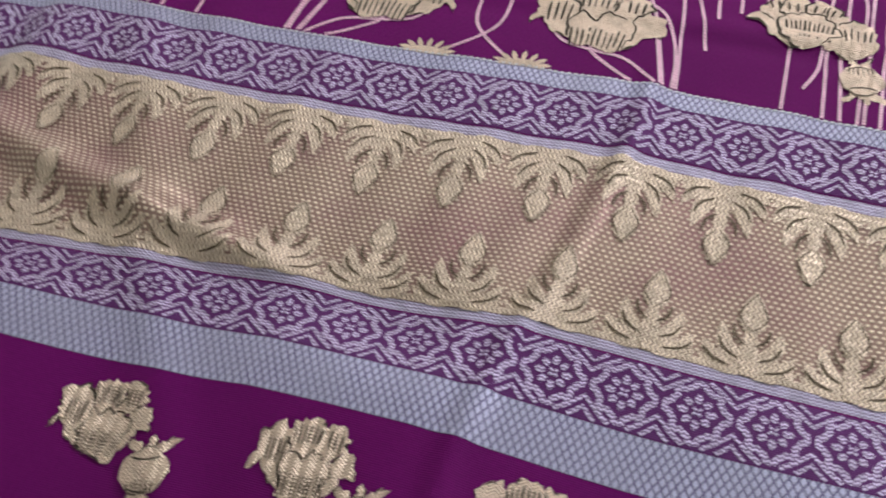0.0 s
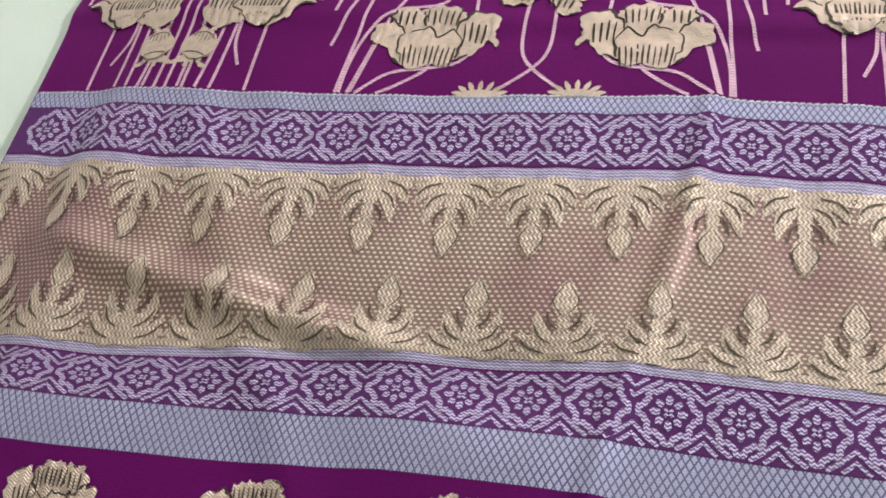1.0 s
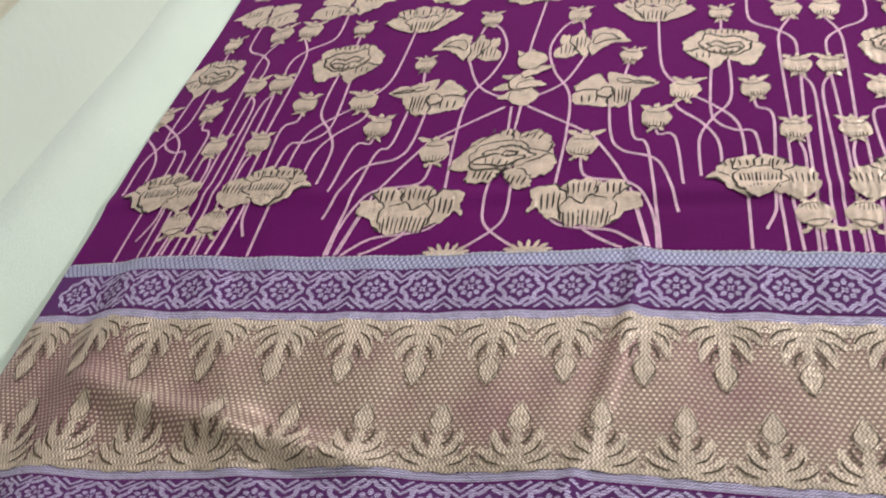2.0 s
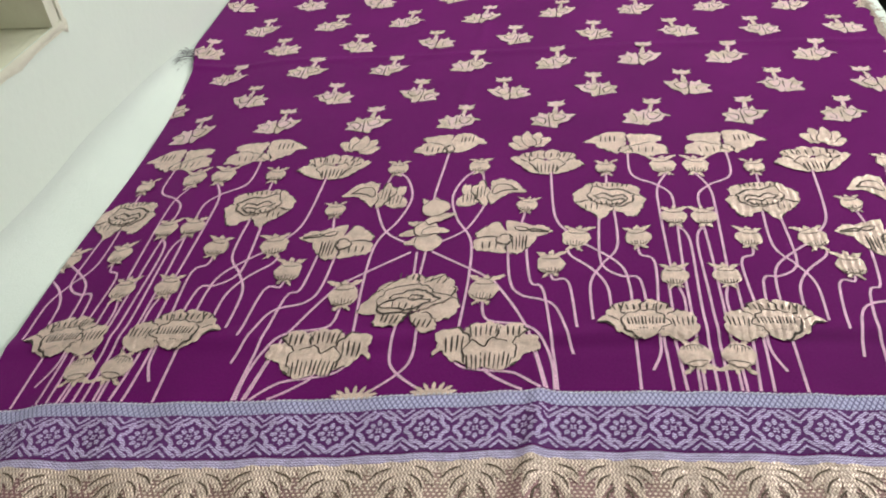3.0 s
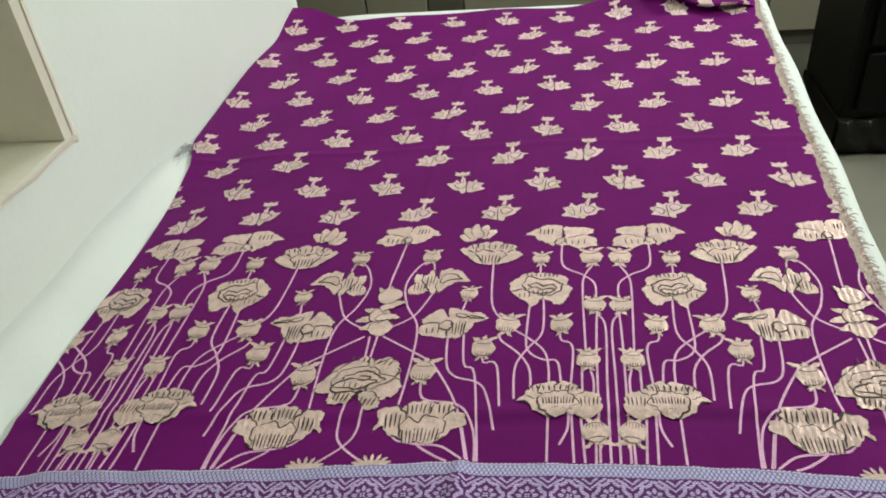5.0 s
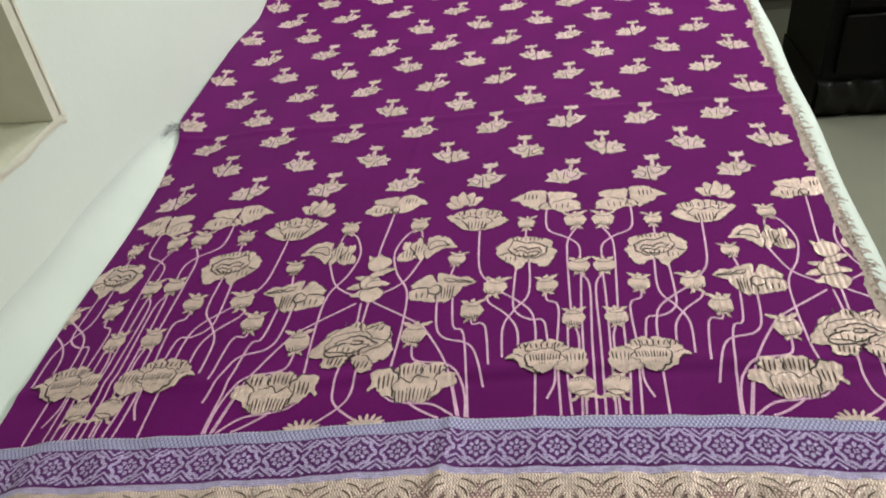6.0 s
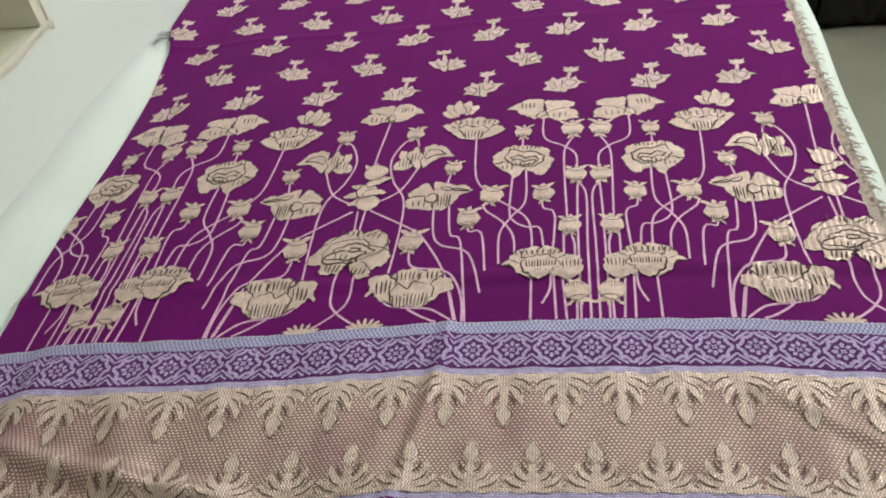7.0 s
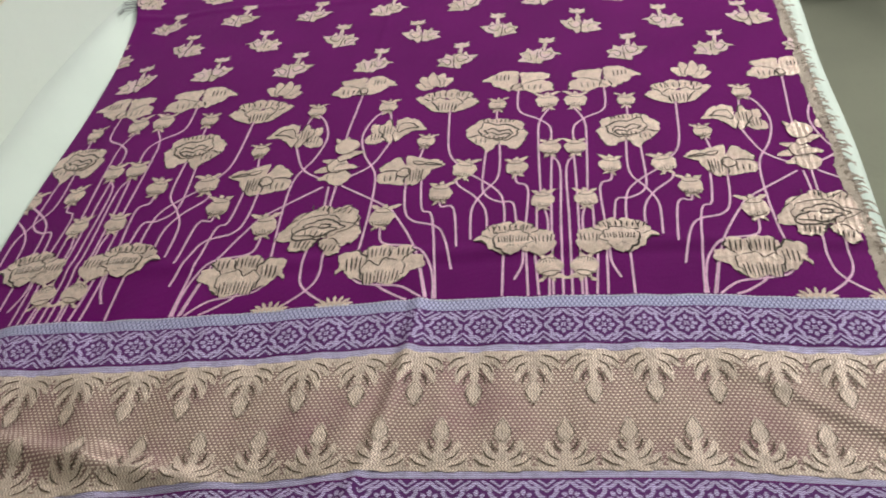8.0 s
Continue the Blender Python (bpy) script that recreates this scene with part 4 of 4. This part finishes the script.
# across, along, width, height, tilt (degrees), kind
LOTUSES = ((-0.062, 0.597, 0.108, 0.062, -3, "tilted"), (-0.162, 0.558, 0.094, 0.056, -2, "fan"), (-0.198, 0.406, 0.088, 0.064, 0, "folded"),
           (-0.229, 0.494, 0.082, 0.056, 0, "split"), (-0.218, 0.238, 0.106, 0.066, 0, "bowl"), (-0.060, 0.273, 0.096, 0.058, 0, "crown"))
for a, b, w, h, tilt, kind in LOTUSES:
    for u, m, k in places(a):
        lotus(u, b, w, h, m, radians(tilt), kind)
for u, m, k in places(-0.186):
    f = Motif(u, 0.606, m, radians(12))
    blossom(f, "small_blossom", lambda: [leaf_shape(0.004 * math.cos(t), -0.010, 0.030 * math.cos(t), -0.008 + 0.036 * math.sin(t), 0.019, 0.1) for t in map(radians, (160, 20, 125, 55, 90))], 0.0016)
    f.done("small_blossom", [GOLD, INK], split=True)
for u, m, k in places(-0.089):
    rose(u, 0.474, 0.086, 0.076, m, radians(-3))
for k in (0, 1):
    rose(-0.300 + k * PERIOD, 0.306, 0.104, 0.088, 1, radians(-12), True)
    cluster(-0.298 + k * PERIOD, 0.430)
    lotus(-0.291 + k * PERIOD, 0.606, 0.094, 0.058, -1, radians(4), "tilted", 3)
BUDS = ((-0.020, 0.544, 0.034, 4), (-0.090, 0.542, 0.027, 0), (-0.017, 0.440, 0.030, 0), (-0.027, 0.338, 0.031, 0), (-0.060, 0.402, 0.031, 6),
        (-0.128, 0.402, 0.034, -8), (-0.156, 0.358, 0.033, 0), (-0.185, 0.466, 0.026, -6), (-0.248, 0.551, 0.028, 0), (-0.226, 0.319, 0.035, -4))
for a, b, w, tilt in BUDS:
    for u, m, k in places(a):
        bud(u, b, w, m, radians(tilt))
for u, m, k in places(-0.020):
    bud(u, 0.225, 0.034, m, radians(8), "hanging_bud", -1)
for u, m, k in places(-0.263):
    half_star(u, 0.182, m)


# ---- scattered sprigs of the plain field ----
def sprig_petals(kind):
    """Blunt folded lobes on one side, a long tip on the other."""
    tip = (0.16, 0.02, 0.24)[kind]
    return (((-0.50, -0.30), (-0.40, -0.08), (-0.48, 0.12), (-0.32, 0.20), (-0.26, 0.42), (-0.14, 0.26), (-0.02, 0.34), (-0.04, -0.36), (-0.14, -0.50), (-0.30, -0.38)),
            ((-0.04, 0.20), (0.06, 0.40), (0.12, 0.22), (0.24, 0.44), (0.32, 0.24), (0.54, tip), (0.40, -0.02), (0.34, -0.22), (0.14, -0.36), (0.06, -0.52), (-0.06, -0.42)),
            ((-0.42, -0.04), (-0.26, 0.14), (-0.16, -0.06), (-0.22, -0.34)),
            ((0.02, 0.18), (0.18, 0.24), (0.30, 0.04), (0.14, -0.20), (0.04, -0.10)))


def sprig(u, v, m, seed, size=1.0):
    """A small lotus with one horned bud on a short stalk."""
    rnd = random.Random(seed)
    f = Motif(u, v, m, radians(rnd.choice((2, 6, 10, -2))), size * rnd.uniform(0.95, 1.05))
    w, h = 0.062, 0.045
    kind = rnd.randrange(3)

    def make():
        bx, by = 0.009, 0.026
        crown = ((-1.15, -0.25), (-0.95, 0.35), (-1.10, 1.30), (-0.45, 0.75), (0.05, 1.25), (0.45, 0.70), (1.15, 1.35), (0.95, 0.30), (1.20, -0.20), (0.55, -0.85), (-0.50, -0.90))
        return [leaf_shape(0.004, -0.006, bx, by - 0.002, 0.0075), [(bx + 0.0112 * x, by + 0.0072 * y) for x, y in crown]] + [ruffle(p, w, h, 7 * kind + i, 0.0, -0.013, 0.03, 3) for i, p in enumerate(sprig_petals(kind))]
    blossom(f, ("sprig", kind), make, 0.0018, ragged=0.0004)
    return f.done("sprig", [SPRIGGOLD, INK])


PITCH = 0.1283
for j in range(11):
    v = 0.679 + 0.0815 * min(j, 1) + 0.0905 * max(0, j - 1)
    for i in range(-7, 5):
        u = (-0.0315 if j % 2 == 0 else -0.0945) + i * PITCH
        if left_edge(v) - 0.015 < u < U1 + 0.005 and v < 1.53:
            sprig(u, v, 1 if j % 2 == 0 else -1, 100 * j + i)
# near end of the cloth, below the border: the same figure, larger, its bud turned away
for i in range(6):
    u = -0.684 + 0.128 * i
    lotus(u, -0.162, 0.062, 0.050, 1, radians(4), "bowl", 60 + i % 3)
    bud(u + 0.039, -0.187, 0.030, 1, radians(10))


# ---- border figures ----
def medallion(u, v):
    """Stepped ring, rounder than a diamond, round a flower of eight short petals."""
    f = Motif(u, v, lift=0.0006)
    n = 56

    def ring(r):
        out = []
        for i in range(n + 1):
            t = 2 * math.pi * i / n
            k = r * (1 + 0.060 * math.cos(4 * t) + 0.075 * (1 if math.cos(8 * t) > 0.1 else -1))
            out.append((k * 1.02 * math.cos(t), k * 1.06 * math.sin(t)))
        return out
    f.line(ring(0.0160), 0.0040, 0)
    for i in range(8):
        t = 2 * math.pi * i / 8
        r = 0.0118 if i % 2 == 0 else 0.0108
        f.petal(0.0052 * math.cos(t), 0.0052 * math.sin(t), r * math.cos(t), r * math.sin(t), 0.0046, 0, 0, 0.5)
    for i in range(4):
        t = math.pi / 2 * i + math.pi / 4
        f.line([(0.0008 * math.cos(t), 0.0008 * math.sin(t)), (0.0036 * math.cos(t), 0.0036 * math.sin(t))], 0.0020, 0)
    return f.done("medallion", [LILAC])


def chevrons(u, v):
    """Nested chevrons that fill the gaps between two medallions, pointing inwards from both sides."""
    f = Motif(u, v, lift=0.0006)
    for e in (1, -1):
        f.line([(-0.0165, e * 0.0215), (-0.0090, e * 0.0165), (0.0, e * 0.0085), (0.0090, e * 0.0165), (0.0165, e * 0.0215)], 0.0030, 0)
        f.line([(-0.0080, e * 0.0222), (-0.0040, e * 0.0190), (0.0, e * 0.0150), (0.0040, e * 0.0190), (0.0080, e * 0.0222)], 0.0026, 0)
    return f.done("chevron", [LILAC])


STEP = PERIOD / 14
for row in (0.1415, -0.0710):
    for i in range(-13, 13):
        u = -0.178 + i * STEP
        if U0 + 0.012 < u < U1 - 0.012:
            medallion(u, row)
        if U0 + 0.012 < u + STEP / 2 < U1 - 0.012:
            chevrons(u + STEP / 2, row)


def spray(u, v, d):
    """Spray of pointed leaves under a closed bud; the leaves run together into a solid foot along the stripe."""
    f = Motif(u, v, lift=0.0006, pad=0.00010)

    def make():
        k = lambda a0, b0, a1, b1, w, bend=0.0: leaf_shape(a0, d * b0, a1, d * b1, w, bend, n=9)
        out = [ruffle(((-0.50, 0.0), (-0.50, 0.4), (-0.25, 0.8), (0.0, 1.0), (0.25, 0.8), (0.50, 0.4), (0.50, 0.0)), 0.0596, d * 0.012, 3)]
        for e in (-1, 1):
            out += [k(e * 0.006, 0.001, e * 0.0298, 0.0110, 0.0080, -e * d * 0.2), k(e * 0.003, 0.001, e * 0.0275, 0.0235, 0.0125, -e * d * 0.30), k(e * 0.001, 0.008, e * 0.0182, 0.0400, 0.0115, -e * d * 0.26)]
        return out + [k(0.0, 0.0, 0.0, 0.046, 0.0105), k(0.0, 0.037, 0.0, 0.065, 0.0170)]
    blossom(f, ("spray", d), make, outline=False, ragged=0.0002)
    for e in (-1, 1):
        for a0, b0, a1, b1 in ((0.010, 0.0050, 0.0270, 0.0165), (0.006, 0.0130, 0.0185, 0.0275), (0.003, 0.0250, 0.0110, 0.0400)):
            f.line(curve([(e * a0, d * b0), (e * (0.5 * a0 + 0.5 * a1 + 0.0022), d * ((b0 + b1) / 2 - 0.0018)), (e * a1, d * b1)], 0.003), 0.0019, 1, True)
        f.line(curve([(e * 0.0010, d * 0.037), (e * 0.0084, d * 0.048), (e * 0.0035, d * 0.059), (0.0, d * 0.0645)], 0.003), 0.0011, 1, True)
    return f.done("leaf_spray", [LEAFGOLD, BROWN])


for i in range(-11, 9):
    for u, v, d in ((-0.099 + 0.06 * i, 0.1070, -1), (-0.129 + 0.06 * i, -0.0372, 1)):
        if U0 + 0.012 < u < U1 - 0.012:
            spray(u, v, d)


# ---- loose threads along the cut edge ----
def fringe():
    rnd = random.Random(9)
    f = Motif(0, 0, lift=0.0012)
    v = -0.2
    while v < V1 - 0.02:
        ln = rnd.uniform(0.006, 0.017)
        u = U1 - rnd.uniform(0.002, 0.011)
        sl = rnd.uniform(-1.3, 0.2)
        pts = []
        for i in range(5):
            t = i / 4
            x, y, z = drape(min(u + ln * t, U1), v + ln * t * sl + 0.002 * math.sin(3 * t), 0.0015 + 0.004 * math.sin(2.6 * t) * rnd.uniform(0.3, 1))
            pts.append((x + max(0, u + ln * t - U1), y, z))
        w = rnd.uniform(0.0008, 0.0030)
        base = [(p[0], p[1] - w * (1 - 0.6 * i / 4), p[2]) for i, p in enumerate(pts)]
        over = [(p[0], p[1] + w * (1 - 0.6 * i / 4), p[2] + 0.0006) for i, p in enumerate(pts)]
        f.sheet.grid([base, over], [[(p[0], p[1]) for p in base], [(p[0], p[1]) for p in over]])
        v += rnd.uniform(0.0025, 0.010)
    ob = f.done("fringe", [FRAY], "frayed gold thread ends")
    ob["kind"] = "stuff"


fringe()


def selvedge():
    """Uneven strip of raw gold weave along the cut side, eaten into by the purple ground."""
    rnd = random.Random(31)
    s = Sheet()
    rows, cs = [], []
    wide = 0.010
    for v in span(V0, V1, 0.003):
        wide = min(0.017, max(0.006, wide + rnd.uniform(-0.0016, 0.0016)))
        k = rnd.uniform(-0.0012, 0.0012)
        row = [(U1 - wide - k, 0.0006), (U1 - 0.6 * wide, 0.0011 + rnd.uniform(0, 0.0006)), (U1 - 0.3 * wide, 0.0009 + rnd.uniform(0, 0.0008)), (U1 - 0.0005 + k, 0.0005)]
        rows.append([drape(u, v, z) for u, z in row])
        cs.append([(u, v) for u, z in row])
    s.grid(rows, cs)
    thing("selvedge", s, [FRAY], "ragged gold selvedge", parent=SAREE)


selvedge()


# ---- turned-over corner at the far end ----
def corner_roll():
    """The far corner of the cloth, turned over into a loose roll with a strip of gold weave showing."""
    s = Sheet()
    rows, cs = [], []
    n, ring = 26, 14
    for i in range(n + 1):
        t = i / n
        u, v = 0.07 + 0.265 * t, 1.520 - 0.045 * t + 0.008 * math.sin(9 * t)
        x, y, z = drape(u, v, 0.0)
        r = 0.0125 * (1 - 0.30 * t) * (1 + 0.18 * math.sin(11 * t)) * min(1.0, 0.25 + 6 * t, 0.25 + 6 * (1 - t))
        row, c = [], []
        for j in range(ring + 1):
            a = 2 * math.pi * j / ring
            k = r * (1 + 0.16 * math.sin(3 * a + 7 * t))
            row.append((x, y + 2.6 * k * math.cos(a), z + r * 0.8 + k * math.sin(a)))
            c.append((u, v + 0.03 * j / ring))
        rows.append(row); cs.append(c)
    s.grid(rows, cs)
    ob = thing("turned_corner", s, [PURPLE], "far corner of the cloth turned over into a loose roll", parent=SAREE)
    for a, b, j0, j1 in ((0.10, 0.26, 2, 7), (0.52, 0.64, 3, 9), (0.70, 0.84, 6, 11), (0.90, 0.955, 1, 12)):
        g = Sheet()
        rows, cs = [], []
        for i in range(9):
            t = a + (b - a) * i / 8
            src = int(t * n)
            f = t * n - src
            p0, p1 = (s.v[src * (ring + 1):(src + 1) * (ring + 1)], s.v[min(n, src + 1) * (ring + 1):(min(n, src + 1) + 1) * (ring + 1)])
            row = []
            for j in range(j0, j1):
                q = [x0 + (x1 - x0) * f for x0, x1 in zip(p0[j], p1[j])]
                cx = (p0[0][1] + p0[ring // 2][1]) / 2
                row.append((q[0] + 0.003 * math.sin(2.3 * j + 9 * a), q[1] + 0.05 * (q[1] - cx), q[2] + 0.0012))
            rows.append(row); cs.append([(t, 0.004 * j) for j in range(j0, j1)])
        g.grid(rows, cs)
        thing("gold_patch", g, [SPRIGGOLD], "patch of gold weave", parent=ob)


corner_roll()


# ---- small things of the weave ----
def picot():
    """Row of tiny light stitches along the upper edge of the upper hatched band."""
    f = Motif(0, 0, lift=0.0007)
    rnd = random.Random(12)
    u = U0 + 0.004
    while u < U1 - 0.006:
        f.line([(u, 0.1808 + rnd.uniform(-0.0002, 0.0002)), (u + 0.0030, 0.1812)], 0.0016, 0)
        u += 0.0050
    ob = f.done("picot_edge", [STITCH], "row of tiny pale stitches")
    ob["kind"] = "stuff"


def loose_threads():
    """Thin tuft of grey-purple threads that has come loose at the long side and lies along the foot of the wall."""
    rnd = random.Random(21)
    s = Sheet()
    for i in range(34):
        v = 0.915 + rnd.uniform(-0.016, 0.022)
        u = left_edge(v)
        dx, dy = rnd.uniform(0.012, 0.034), rnd.uniform(0.016, 0.060)
        w, curl = rnd.uniform(0.0002, 0.00045), rnd.uniform(-0.006, 0.006)
        low, high, c = [], [], []
        for k in range(7):
            t = k / 6
            x, y, z = drape(u, v, 0.002)
            y = y - dy * t
            foot = -0.796 + SKEW * y
            x = x + 0.003 - dx * t + curl * math.sin(3 * t)
            z = z + 0.006 * math.sin(2.6 * t) + 0.7 * max(0.0, foot - x)
            x = max(x, foot)
            low.append((x - w, y - w, z)); high.append((x + w, y + w, z + 0.0003)); c.append((x, y))
        s.grid([low, high], [c, c])
    ob = thing("loose_threads", s, [THREAD], "tuft of loose grey purple threads", parent=SAREE)
    ob["kind"] = "stuff"


STITCH = zari("pale_stitch_thread", (0.78, 0.74, 0.86), (0.40, 0.34, 0.52), 0.002, 0.002, 0.1, 0.3)
THREAD = zari("grey_purple_thread", (0.16, 0.12, 0.17), (0.06, 0.03, 0.07), 0.003, 0.003, 0.0, 0.3, 0.7)
picot()
loose_threads()
